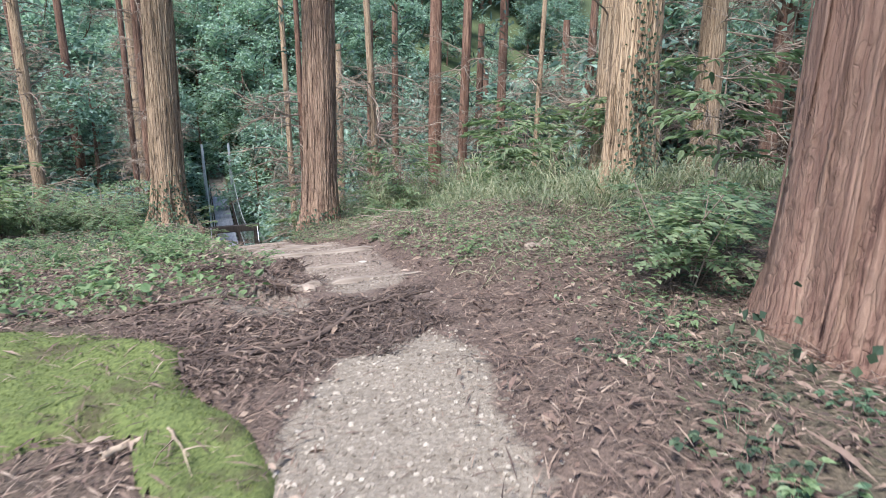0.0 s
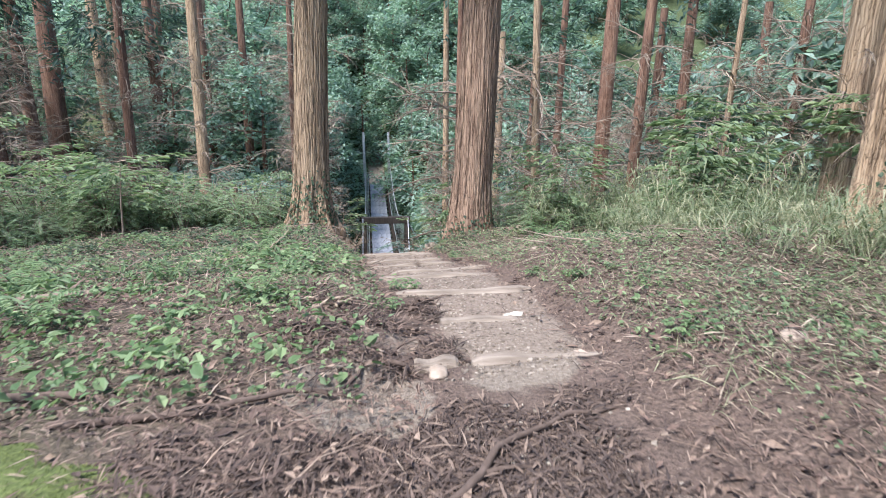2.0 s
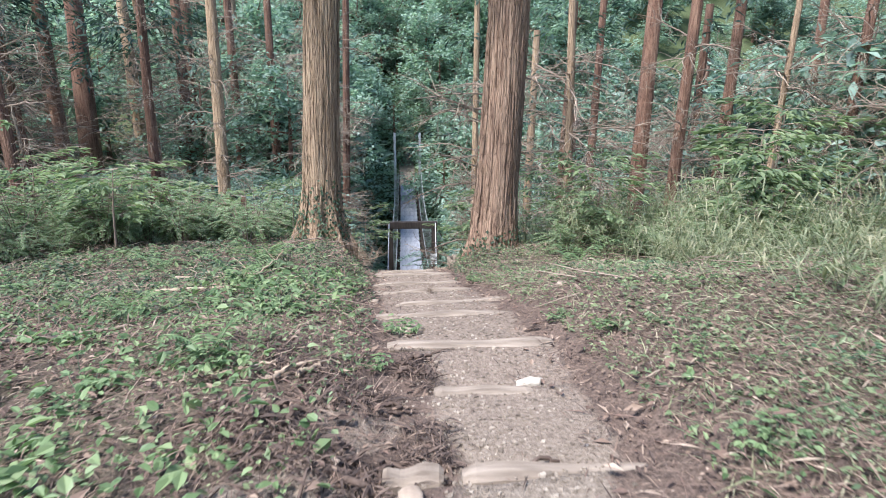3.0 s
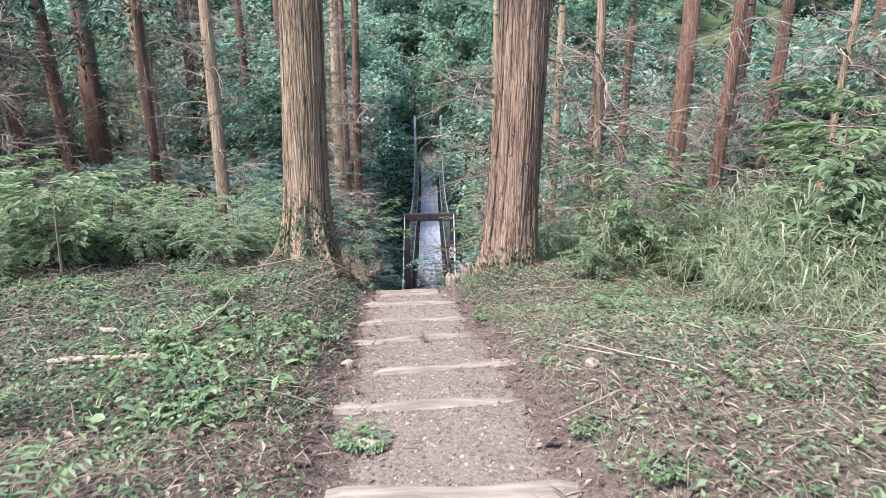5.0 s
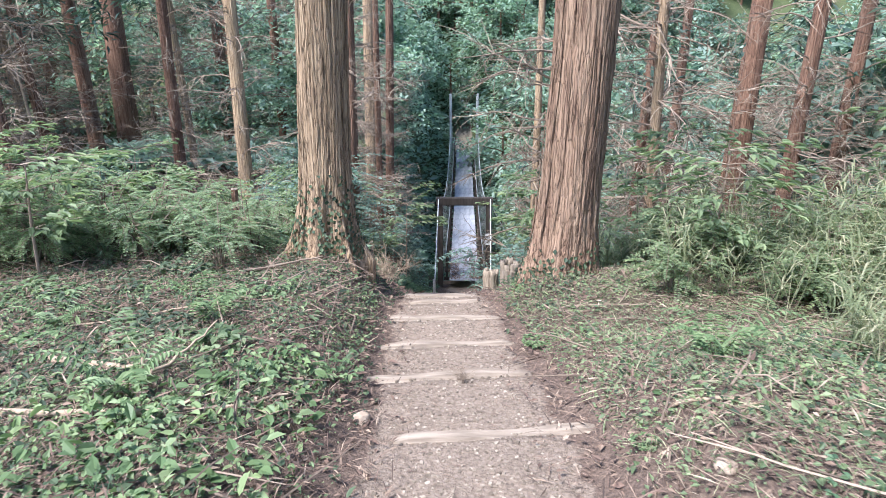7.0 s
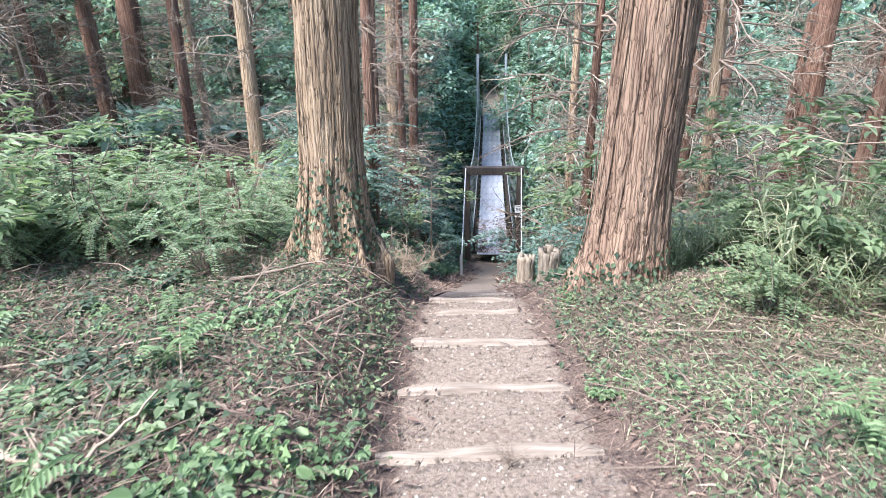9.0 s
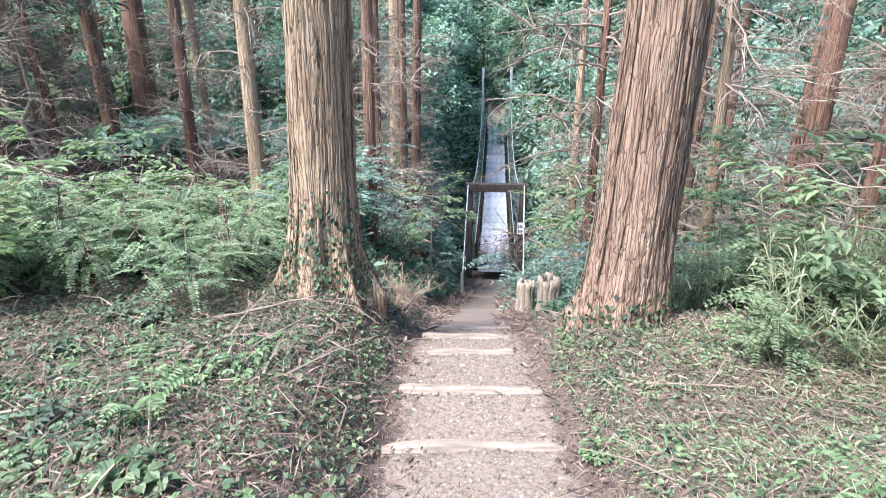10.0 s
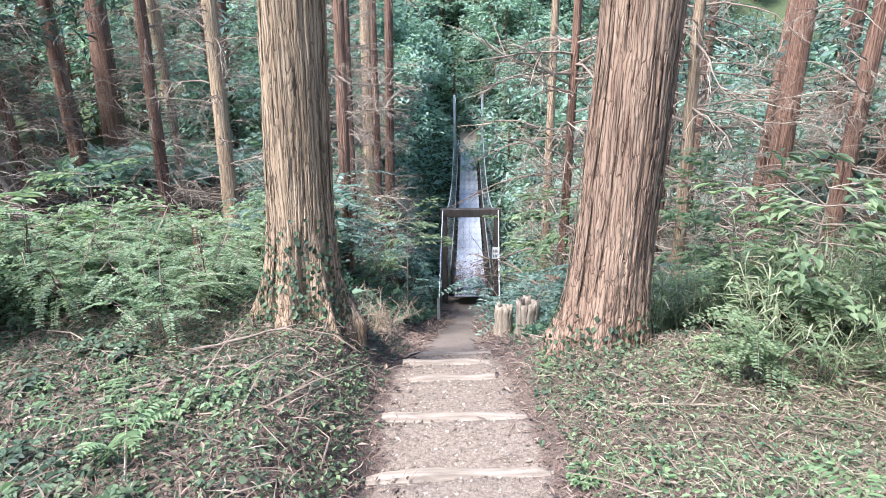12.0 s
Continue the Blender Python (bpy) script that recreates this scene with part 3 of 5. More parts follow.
# ---- steps: timbers and stones ----
def timber(x0, y0, x1, y1, z, k):
    ln = math.hypot(x1 - x0, y1 - y0)
    bm = bmesh.new()
    n = 14
    rings = []
    for i in range(n + 1):
        u = i / n
        w, h = .05 + .004 * math.sin(7 * u + k), .06 + .005 * math.sin(5 * u + 2 * k)
        e = .8 if i in (0, n) else 1
        sec = [(-w, -h), (w, -h), (w, h * .55), (w * .6, h), (-w * .6, h), (-w, h * .55)]
        rings.append([bm.verts.new(((u - .5) * ln, a * e + .012 * math.sin(4 * u + k), c * e + .008 * math.sin(9 * u + 3 * k))) for a, c in sec])
    for a, c in zip(rings, rings[1:]):
        for i in range(6):
            bm.faces.new((a[i], a[(i + 1) % 6], c[(i + 1) % 6], c[i]))
    bm.faces.new(rings[0][::-1])
    bm.faces.new(rings[-1])
    me = bpy.data.meshes.new("step_timber")
    bm.to_mesh(me)
    bm.free()
    me.materials.append(TIMBER)
    ob = new("step_timber", me)
    ob.matrix_world = pose((x0 + x1) / 2, (y0 + y1) / 2, z - .052, 0, 0, math.degrees(math.atan2(y1 - y0, x1 - x0)))
    tagged(ob, "weathered pale wooden timber edging an earth step", "step", "path steps")


for k, lg in enumerate(LOGS + [(1.2, 5.22, 1.43, 5.18, .05), (1.1, 9.72, 1.34, 9.7, -.79)]):
    timber(*lg, k)


def rock(x, y, sx, sy, sz, seed, label, name="stone", mat=ROCK, z=None):
    g = np.random.default_rng(seed)
    bm = bmesh.new()
    bmesh.ops.create_icosphere(bm, subdivisions=3, radius=1)
    for v in bm.verts:
        k = 1 + .22 * noise.noise(v.co * 1.6 + Vector((seed, 0, 0))) + .06 * noise.noise(v.co * 6)
        v.co = Vector((v.co.x * sx * k, v.co.y * sy * k, v.co.z * sz * k))
    for f in bm.faces:
        f.smooth = True
    me = bpy.data.meshes.new(name)
    bm.to_mesh(me)
    bm.free()
    me.materials.append(mat)
    ob = new(name, me)
    ob.matrix_world = pose(x, y, float(ground_z(x, y)) + sz * .45 if z is None else z, 0, 0, seed * 37)
    tagged(ob, label, "stone")


rock(2.1, 6.2, .08, .042, .032, 10, "pale flat stone lying beside a timber step", mat=PALE_ROCK, z=-.158)
rock(1.42, 8.98, .06, .05, .035, 2, "rounded tan stone beside the steps")
rock(2.86, 7.75, .05, .042, .03, 3, "rounded pale stone at the path edge")
rock(1.44, 8.05, .06, .045, .028, 4, "flat tan stone beside a timber step")
rock(1.55, 7.4, .07, .05, .03, 5, "small pinkish stone on the earth path")
rock(2.95, 4.6, .10, .07, .03, 6, "orange-brown stone among leaf litter")
rock(1.28, 5.0, .07, .05, .03, 7, "earthy stone in the eroded bank")

# ---- suspension bridge ----
AX, AY = math.sin(radians(6.5)), math.cos(radians(6.5))


def on_bridge(along, across, z):
    return (4.13 + AX * along + AY * across, 27.3 + AY * along - AX * across, z)


def box_mesh(name, sx, sy, sz, mat, edge=.01):
    bm = bmesh.new()
    bmesh.ops.create_cube(bm, size=1)
    for v in bm.verts:
        v.co = Vector((v.co.x * sx, v.co.y * sy, v.co.z * sz))
    bmesh.ops.bevel(bm, geom=bm.edges[:], offset=edge, segments=2, affect="EDGES")
    me = bpy.data.meshes.new(name)
    bm.to_mesh(me)
    bm.free()
    me.materials.append(mat)
    return me


def rod(name, pts, r, mat, parent=None, label="", sides=6):
    me = Soup().tube(pts, np.full(len(pts), r), sides).mesh(name, mat, True)
    return part(name, me, parent, label) if parent else tagged(new(name, me), label)


def deck_z(u):
    return -7.36 - .55 * (1 - ((u - 11.8) / 11.8) ** 2) + .2 * (u / 23.6)


bridge = tagged(new("suspension_bridge"), "narrow wooden suspension bridge with dark gate over gorge", "bridge")
post_me = box_mesh("gate_post", .2, .2, 3.3, DARK_WOOD)
for sd in (-1, 1):
    ob = part("gate_post", post_me, bridge)
    ob.matrix_basis = pose(*on_bridge(0, .86 * sd, -5.95), 0, 0, -6.5)
ob = part("gate_beam", box_mesh("gate_beam", 1.98, .24, .26, DARK_WOOD, .015), bridge)
ob.matrix_basis = pose(*on_bridge(0, 0, -4.42), 0, 0, -6.5)
board_me = box_mesh("board", .264, 1.99, .045, PLANK, .004)
for k in range(12):
    u = .9 + 2 * k
    tilt = math.degrees(math.atan2(deck_z(u + 1) - deck_z(u - 1), 2))
    for c in range(4):
        ob = part("board", board_me, bridge)
        ob.matrix_basis = pose(*on_bridge(u, (c - 1.5) * .268, deck_z(u) + .004 * ((c + k) % 3)), tilt, 0, -6.5)
joist_me = box_mesh("joist", 1.5, .1, .1, DARK_WOOD, .01)
stake_me = box_mesh("side_post", .06, .06, 1.05, DARK_WOOD, .006)
for k in range(24):
    u = .4 + k
    ob = part("joist", joist_me, bridge)
    ob.matrix_basis = pose(*on_bridge(u, 0, deck_z(u) - .085), 0, 0, -6.5)
    for sd in (-1, 1):
        ob = part("side_post", stake_me, bridge)
        ob.matrix_basis = pose(*on_bridge(u, .64 * sd, deck_z(u) + .46), 0, 0, -6.5)
us = np.linspace(0, 23.6, 25)
for sd in (-1, 1):
    for hgt, r in ((.35, .012), (.68, .012), (.98, .018)):
        rod("hand_cable", [on_bridge(u, .67 * sd, deck_z(u) + hgt) for u in us], r, STEEL if hgt > .9 else DARK_WOOD, bridge)
    main = [on_bridge(u, .86 * sd, -4.3 + .95 * (u / 23.6) - 2.2 * (1 - ((u - 11.8) / 11.8) ** 2)) for u in us]
    rod("main_cable", main, .022, STEEL, bridge)
    for k in range(1, 24):
        u = us[k]
        rod("hanger", [main[k], on_bridge(u, .74 * sd, deck_z(u) - .05)], .008, STEEL, bridge, sides=4)
    ax_, ay_ = (2.86, 24.6) if sd < 0 else (4.66, 24.4)
    az = float(ground_z(ax_, ay_))
    top = on_bridge(-.12, .90 * sd, -4.32)
    stay = rod("backstay", [top, (ax_, ay_, az + .35)], .02, STEEL, bridge)
    rod("turnbuckle", [(ax_, ay_, az + .75), (ax_, ay_ - .02, az + .4), (ax_, ay_ - .05, az - .1)], .045, STEEL, stay, sides=8)
    tower = part("far_tower", box_mesh("far_tower", .16, .16, 4.3, STEEL, .02), bridge, "pale steel tower post")
    tower.matrix_basis = pose(*on_bridge(23.9, .94 * sd, -5.35), 0, 0, -6.5)
rod("guy_cable", [on_bridge(0, .95, -4.6), (7.2, 26.2, float(ground_z(7.2, 26.2)))], .014, STEEL, bridge)

_g = np.random.default_rng(61)
_u, _a = _g.uniform(.0, 4.2, 5200), _g.normal(0, .42, 5200)
_ok = (abs(_a) < .56) & (_g.uniform(0, 1, 5200) < (1.1 - _u / 4.4) * (.25 + .75 * smooth(.12, .4, abs(_a))))
_u, _a = _u[_ok], _a[_ok]
_p = np.stack([4.13 + AX * _u + AY * _a, 27.3 + AY * _u - AX * _a, deck_z(_u) + .032], 1)
_t = _g.uniform(0, 6.28, len(_u))
tagged(new("deck_litter", Soup().leaves(_p, np.stack([np.cos(_t), np.sin(_t), np.zeros(len(_t))], 1), np.tile([0, 0, 1.0], (len(_t), 1)) + _g.normal(0, .2, (len(_t), 3)), _g.uniform(.04, .13, len(_t)), .04).mesh("deck_litter", LITTER)), "brown litter along the bridge boards", "leaf litter", kind="stuff")

sign = tagged(new("notice_sign"), "small white notice with dark lettering on gate post", "sign")
sign.matrix_world = pose(*on_bridge(-.125, .84, -5.78), 90, 0, -6.5)
panel = part("panel", box_mesh("panel", .24, .42, .012, SIGN, .003), sign)
bar_me = box_mesh("text_bar", .028, .1, .004, INK, .001)
for k in range(8):
    ob = part("text_bar", bar_me, panel)
    ob.matrix_basis = pose((k % 4 - 1.5) * .05, .08 - .17 * (k // 4), .009)

# gorge water
wm, nt, b = material("river water", .08)
nt.links.new(ramp(nt, noise_at(nt, .6, 4), [(.3, (.10, .15, .15)), (.7, (.20, .26, .26))]), b.inputs["Base Color"])
bump(nt, b, noise_at(nt, 2.5, 4, (1, .4, 1)), .25, .05)
tagged(new("water", mesh_np("water", [(-60, 30, -11.9), (90, 30, -11.9), (90, 47, -11.9), (-60, 47, -11.9)], [(0, 1, 2, 3)], wm)), "pale river water in the gorge", "water", kind="structure")


# ---- undergrowth ----
def shrub(seed, mat, stems=7, tall=.7, leaflets=11, leaf=.075, name="shrub", label="leafy green shrub with pinnate leaves", rise=.5, wide=.45):
    g = np.random.default_rng(seed)
    base = new(name)
    st, lf = Soup(), Soup()
    for _ in range(stems):
        a = g.uniform(0, 6.28)
        top = np.array([math.cos(a) * wide * g.uniform(.1, .9), math.sin(a) * wide * g.uniform(.1, .9), tall * g.uniform(.5, 1)])
        st.tube([(0, 0, -.08), top * (.35, .35, .5), top], [.007, .005, .003], 4)
        for f in range(6):
            u = g.uniform(.45, 1)
            p0 = top * (u, u, u)
            aa = g.uniform(0, 6.28)
            dr = np.array([math.cos(aa), math.sin(aa), rise * g.uniform(-.3, .9)])
            ln = g.uniform(.22, .42) * tall / .7
            ts = np.linspace(.15, 1, leaflets)
            mid = p0 + dr * ts[:, None] * ln + np.array([0, 0, -1]) * (ts[:, None] ** 2) * ln * .35
            st.tube([p0, mid[leaflets // 2], mid[-1]], [.003, .002, .001], 3)
            side = np.cross(dr, (0, 0, 1))
            side /= np.linalg.norm(side) + 1e-9
            for sg in (-1, 1):
                d = dr * .5 + side * sg + g.normal(0, .12, (leaflets, 3))
                lf.leaves(mid, d, np.tile([0, 0, 1.0], (leaflets, 1)) + g.normal(0, .25, (leaflets, 3)), leaf * (1.15 - .5 * ts), leaf * .42)
    part("stem", st.mesh("stem", TWIG), base)
    part("foliage", lf.mesh("foliage", mat), base)
    return tagged(base, label, "shrub", "undergrowth")


def herb(seed, mat, count=34, leaf=.06, tall=.13, name="herb", label="low bright green broad-leaved herb"):
    g = np.random.default_rng(seed)
    base = new(name)
    st, lf = Soup(), Soup()
    for _ in range(count):
        a, r = g.uniform(0, 6.28), g.uniform(.02, .27)
        top = np.array([r * math.cos(a), r * math.sin(a), tall * g.uniform(.3, 1)])
        st.tube([(top[0] * .3, top[1] * .3, -.03), top], [.003, .002], 3)
        n = 3
        aa = a + np.array([-.9, 0, .9]) + g.normal(0, .2, n)
        lf.round_leaves(np.tile(top, (n, 1)), np.stack([np.cos(aa), np.sin(aa), g.normal(-.05, .15, n)], 1), np.tile([0, 0, 1.0], (n, 1)), g.uniform(.6, 1.2, n) * leaf, leaf * .7)
    tagged(part("stem", st.mesh("stem", LEAF), base), kind="stuff")
    part("foliage", lf.mesh("foliage", mat), base)
    return tagged(base, label, "plant", "undergrowth")


def grass_clump(seed, tall=.75, culms=9, per=7, name="bamboo_grass", label="clump of yellowing green bamboo grass"):
    g = np.random.default_rng(seed)
    base = new(name)
    st, lf = Soup(), Soup()
    for _ in range(culms):
        a = g.uniform(0, 6.28)
        o = np.array([g.normal(0, .1), g.normal(0, .1), -.05])
        top = o + np.array([math.cos(a) * .25, math.sin(a) * .25, tall * g.uniform(.5, 1.05)])
        midp = (o + top) / 2 + (0, 0, .06)
        st.tube([o, midp, top], [.004, .003, .0015], 4)
        for k in range(per):
            u = g.uniform(.3, 1)
            p = o + (top - o) * u
            aa = g.uniform(0, 6.28)
            ln = g.uniform(.14, .32)
            d0 = np.array([math.cos(aa) * .7, math.sin(aa) * .7, .85])
            d1 = np.array([math.cos(aa), math.sin(aa), -.1])
            sd = np.cross(d0, (0, 0, 1))
            sd /= np.linalg.norm(sd)
            w = .0065
            q0, q1, q2 = p, p + d0 * ln * .5, p + d0 * ln * .5 + d1 * ln * .6
            lf.add([q0 - sd * w * .4, q0 + sd * w * .4, q1 + sd * w, q1 - sd * w, q2 + sd * .001, q2 - sd * .001], [(0, 1, 2, 3), (3, 2, 4, 5)])
    part("stem", st.mesh("stem", GRASS), base)
    part("blades", lf.mesh("blades", GRASS), base)
    return tagged(base, label, "grass", "undergrowth")


def fern(seed, name="fern", label="arching light green fern fronds"):
    g = np.random.default_rng(seed)
    base = new(name)
    for k in range(7):
        a = k * .9 + g.uniform(-.2, .2)
        ln = g.uniform(.3, .5)
        n = 16
        t = np.linspace(.1, 1, n)
        mid = np.stack([np.cos(a) * t * ln, np.sin(a) * t * ln, .28 * np.sin(t * 2.3) * ln / .4], 1)
        side = np.array([-math.sin(a), math.cos(a), 0])
        lf = Soup()
        lf.tube([(0, 0, -.03), mid[5], mid[-1]], [.003, .002, .001], 3)
        for sg in (-1, 1):
            lf.leaves(mid, np.tile(side * sg + np.array([math.cos(a), math.sin(a), -.2]) * .35, (n, 1)), np.tile([0, 0, 1.0], (n, 1)), .11 * (1.05 - t) + .015, .022)
        part("frond", lf.mesh("frond", FERN), base)
    return tagged(base, label, "fern", "undergrowth")


def strew(kinds, spots, lo=.8, hi=1.2, sink=.0, seed=5):
    g = np.random.default_rng(seed)
    for k, (x, y) in enumerate(spots):
        sc = g.uniform(lo, hi)
        m = pose(x, y, float(ground_z(x, y)) - sink, g.uniform(-6, 6), g.uniform(-6, 6), g.uniform(0, 360))
        src = kinds[k % len(kinds)]
        if k < len(kinds):
            src.matrix_world = m @ Matrix.Diagonal((sc, sc, sc, 1))
        else:
            copy_thing(src, m).scale = (sc, sc, sc)


def scatter(n, x0, x1, y0, y1, seed, keep=None):
    g = np.random.default_rng(seed)
    p = np.stack([g.uniform(x0, x1, n), g.uniform(y0, y1, n)], 1)
    dx = p[:, 0] - lerp(PATH_X, p[:, 1])
    ok = np.ones(n, bool) if keep is None else keep(p[:, 0], p[:, 1], dx)
    return p[ok]


off = lambda a: (lambda x, y, dx: abs(dx) > a)
# left bank: dense pinnate shrubs in front of the cedars
strew([shrub(400 + k, FEATHER, 9, .74, 17, .042, rise=.35, wide=.6) for k in range(4)], scatter(230, -6.5, .1, 11.2, 17, 1, lambda x, y, dx: (dx < -1.9) & (y > 11.9 + .25 * (x + 1) + .8 * wave(x, y, 1.5, 3)) & (wave(x, y, 1.9, 6) > -.45)), .3, 1.5)
strew([shrub(410 + k, SHRUB, 8, .6) for k in range(3)], scatter(60, -9, .6, 14.5, 18, 2, lambda x, y, dx: dx < -1.2), .8, 1.5, seed=6)
strew([shrub(415 + k, HAZE_CANOPY, 8, .9) for k in range(3)], scatter(70, -1.5, 9, 16, 27, 21, lambda x, y, dx: abs(dx) > 1.0), 1.0, 2.0, seed=16)
# right bank
strew([shrub(420 + k, SHRUB, 9, .8, 12, .07) for k in range(4)], scatter(105, 4.2, 9.5, 9.2, 17, 3, lambda x, y, dx: (dx > 2.0) & ((y > 11) | (dx > 3.0))), .6, 1.15, seed=7)
strew([grass_clump(430 + k, .95, 9, 7) for k in range(4)], scatter(90, 4.0, 8.5, 8.6, 13.0, 4, lambda x, y, dx: dx > 1.9 + .7 * (y < 10.2)), .7, 1.25, seed=8)
strew([shrub(440 + k, (FEATHER, SHRUB, LEAF)[k], 4, .62, 8, .085) for k in range(3)], scatter(34, 3.0, 5.0, 2.8, 5.4, 5, lambda x, y, dx: ((y - .65) / (x - .15) > .76) & ((y - .65) / (x - .15) < 1.0)), .6, 1.05, seed=9)
strew([grass_clump(450 + k, .45, 8, 6) for k in range(3)], scatter(110, 3.9, 8, 5.6, 9.5, 6, lambda x, y, dx: dx > 2.3), .6, 1.1, seed=10)
# herbs and ferns near the path
strew([herb(460 + k, FERN) for k in range(4)], scatter(46, -2.4, 1.2, 5.2, 11.5, 7, off(.85)), .4, .95, seed=11)
strew([herb(470 + k, (LEAF, SHRUB, FERN)[k], 22, .045, .11) for k in range(3)], scatter(90, 2.6, 5.2, 3.2, 11.8, 8, off(.85)), .3, .8, seed=12)
strew([herb(480, FERN, 40, .075, .17)], [(2.74, 10.25), (2.95, 10.4), (2.6, 4.9), (2.75, 8.2), (1.25, 6.5), (2.62, 7.15), (2.75, 6.6), (1.52, 7.42), (2.95, 12.0)], .25, .5, seed=13)
strew([herb(484 + k, (FERN, IVY, SHRUB)[k], 22, .10, .15, label="broad-leaved green seedlings among litter and twigs") for k in range(3)], scatter(30, -2.6, 1.0, 8.6, 11.9, 23, off(1.0)), .35, .8, seed=18)
strew([herb(494 + k, (IVY, LEAF, FERN)[k], 18, .055, .10, label="low green herbs among litter by the old cedar") for k in range(3)], scatter(44, 1.7, 3.6, 1.0, 3.4, 24, lambda x, y, dx: (dx > .95) & ((x - 3.42) ** 2 + (y - 2.18) ** 2 > .6)), .4, .9, seed=19)
strew([fern(490), fern(491)], [(.2, 8.9), (-.9, 6.2), (-1.4, 7.4), (.35, 6.4), (-.4, 7.6), (-1.9, 8.6), (.3, 10.2), (-.9, 10.4), (3.6, 9.2), (-1.6, 5.6)], .7, 1.1, seed=14)


def sapling(x, y, tall, seed, mat=LEAF, leaf=.14, tiers=6, reach=.9):
    g = np.random.default_rng(seed)
    base = new("sapling")
    base.matrix_world = pose(x, y, float(ground_z(x, y)))
    st, lf = Soup(), Soup()
    st.tube([(0, 0, -.1), (.03, .02, tall * .5), (.08, .05, tall)], [.018, .013, .005], 6)
    for k in range(tiers):
        z = tall * (.45 + .55 * k / (tiers - 1))
        for _ in range(3):
            a = g.uniform(0, 6.28)
            pts = branch(st, g, (.05, .03, z), (math.cos(a), math.sin(a), .2), reach * g.uniform(.5, 1), .006, .25, 2, 4, .06)
            for p in pts[2:]:
                n = 5
                lf.round_leaves(p + g.normal(0, .06, (n, 3)) * (1, 1, .4), np.stack([g.normal(math.cos(a), .6, n), g.normal(math.sin(a), .6, n), g.normal(-.15, .1, n)], 1), np.tile([0, 0, 1.0], (n, 1)) + g.normal(0, .15, (n, 3)), g.uniform(.6, 1.2, n) * leaf, leaf * .42)
    part("stem", st.mesh("stem", TWIG), base)
    part("foliage", lf.mesh("foliage", mat), base)
    tagged(base, "young broadleaf sapling with spreading layered leaves", "sapling", "saplings")


for k, (x, y, t_, lf_, rc) in enumerate([(6.4, 10.4, 1.75, .16, 1.1), (5.9, 9.8, 1.3, .14, .7), (7.6, 11.6, 2.0, .15, 1.1), (4.9, 11.8, 1.3, .12, .9), (5.6, 14.2, 2.2, .13, 1.2), (4.9, 4.6, 1.5, .12, .7),
                                         (-3.6, 11.2, 1.6, .12, 1.0), (-4.8, 12.6, 2.3, .12, 1.3), (-6.5, 13.5, 2.6, .12, 1.4), (-2.9, 14.5, 1.5, .12, 1.0), (.3, 15.2, 1.3, .1, .7), (7, 8.2, 1.6, .14, 1.0), (8.6, 13, 2.4, .15, 1.3), (5.1, 16.5, 2.6, .14, 1.2), (9.5, 9.8, 2.6, .15, 1.3), (4.4, 17.5, 2.6, .14, 1.2), (1.9, 20.5, 2.4, .13, 1.2), (5.8, 24.5, 3.6, .15, 1.6), (1.2, 25.4, 2.6, .15, 1.0), (.7, 27.5, 3.4, .16, 1.4), (-1.9, 13.6, 1.1, .11, .9), (-3.2, 13.0, 1.2, .11, .9), (-.9, 14.6, 1.15, .11, .8), (-4.2, 15, 1.7, .12, 1.1), (-1.8, 11.9, 1.1, .12, .8), (-2.6, 16.5, 1.6, .12, 1.1), (6.6, 27.5, 4, .16, 1.6)]):
    sapling(x, y, t_, 600 + k, SHRUB, lf_ * 1.1, 6, rc)

def bare_sapling(x, y, tall, seed):
    """A pale dead young tree that forks into two curved stems."""
    g = np.random.default_rng(seed)
    base = new("dead_sapling")
    base.matrix_world = pose(x, y, float(ground_z(x, y)))
    fork = np.array([-.12 * tall, 0, .42 * tall])
    part("trunk", Soup().tube([(0, 0, -.15), fork * (.4, 1, .5), fork], [.07, .06, .055], 8).mesh("trunk", PALE_TWIG, True), base)
    for sg in (-1, 1):
        st = Soup()
        tip = fork + (sg * .16 * tall - .1 * tall, 0, .58 * tall)
        st.tube([fork - (0, 0, .05), fork + (sg * .09 * tall, 0, .12 * tall), (fork + tip) / 2 + (sg * .05 * tall, 0, 0), tip], [.05, .042, .034, .015], 7)
        for k in range(7):
            u = g.uniform(.3, 1)
            branch(st, g, fork + (tip - fork) * u + (sg * .05 * tall * (1 - u), 0, 0), (sg + g.normal(0, .5), g.normal(0, .6), .5), g.uniform(.5, 1.2), .014, .2, 4, 4)
        part("limb", st.mesh("limb", PALE_TWIG, True), base)
    tagged(base, "pale dead forked sapling on the litter slope", "tree")


bare_sapling(-7.6, 23.6, 4.4, 5)

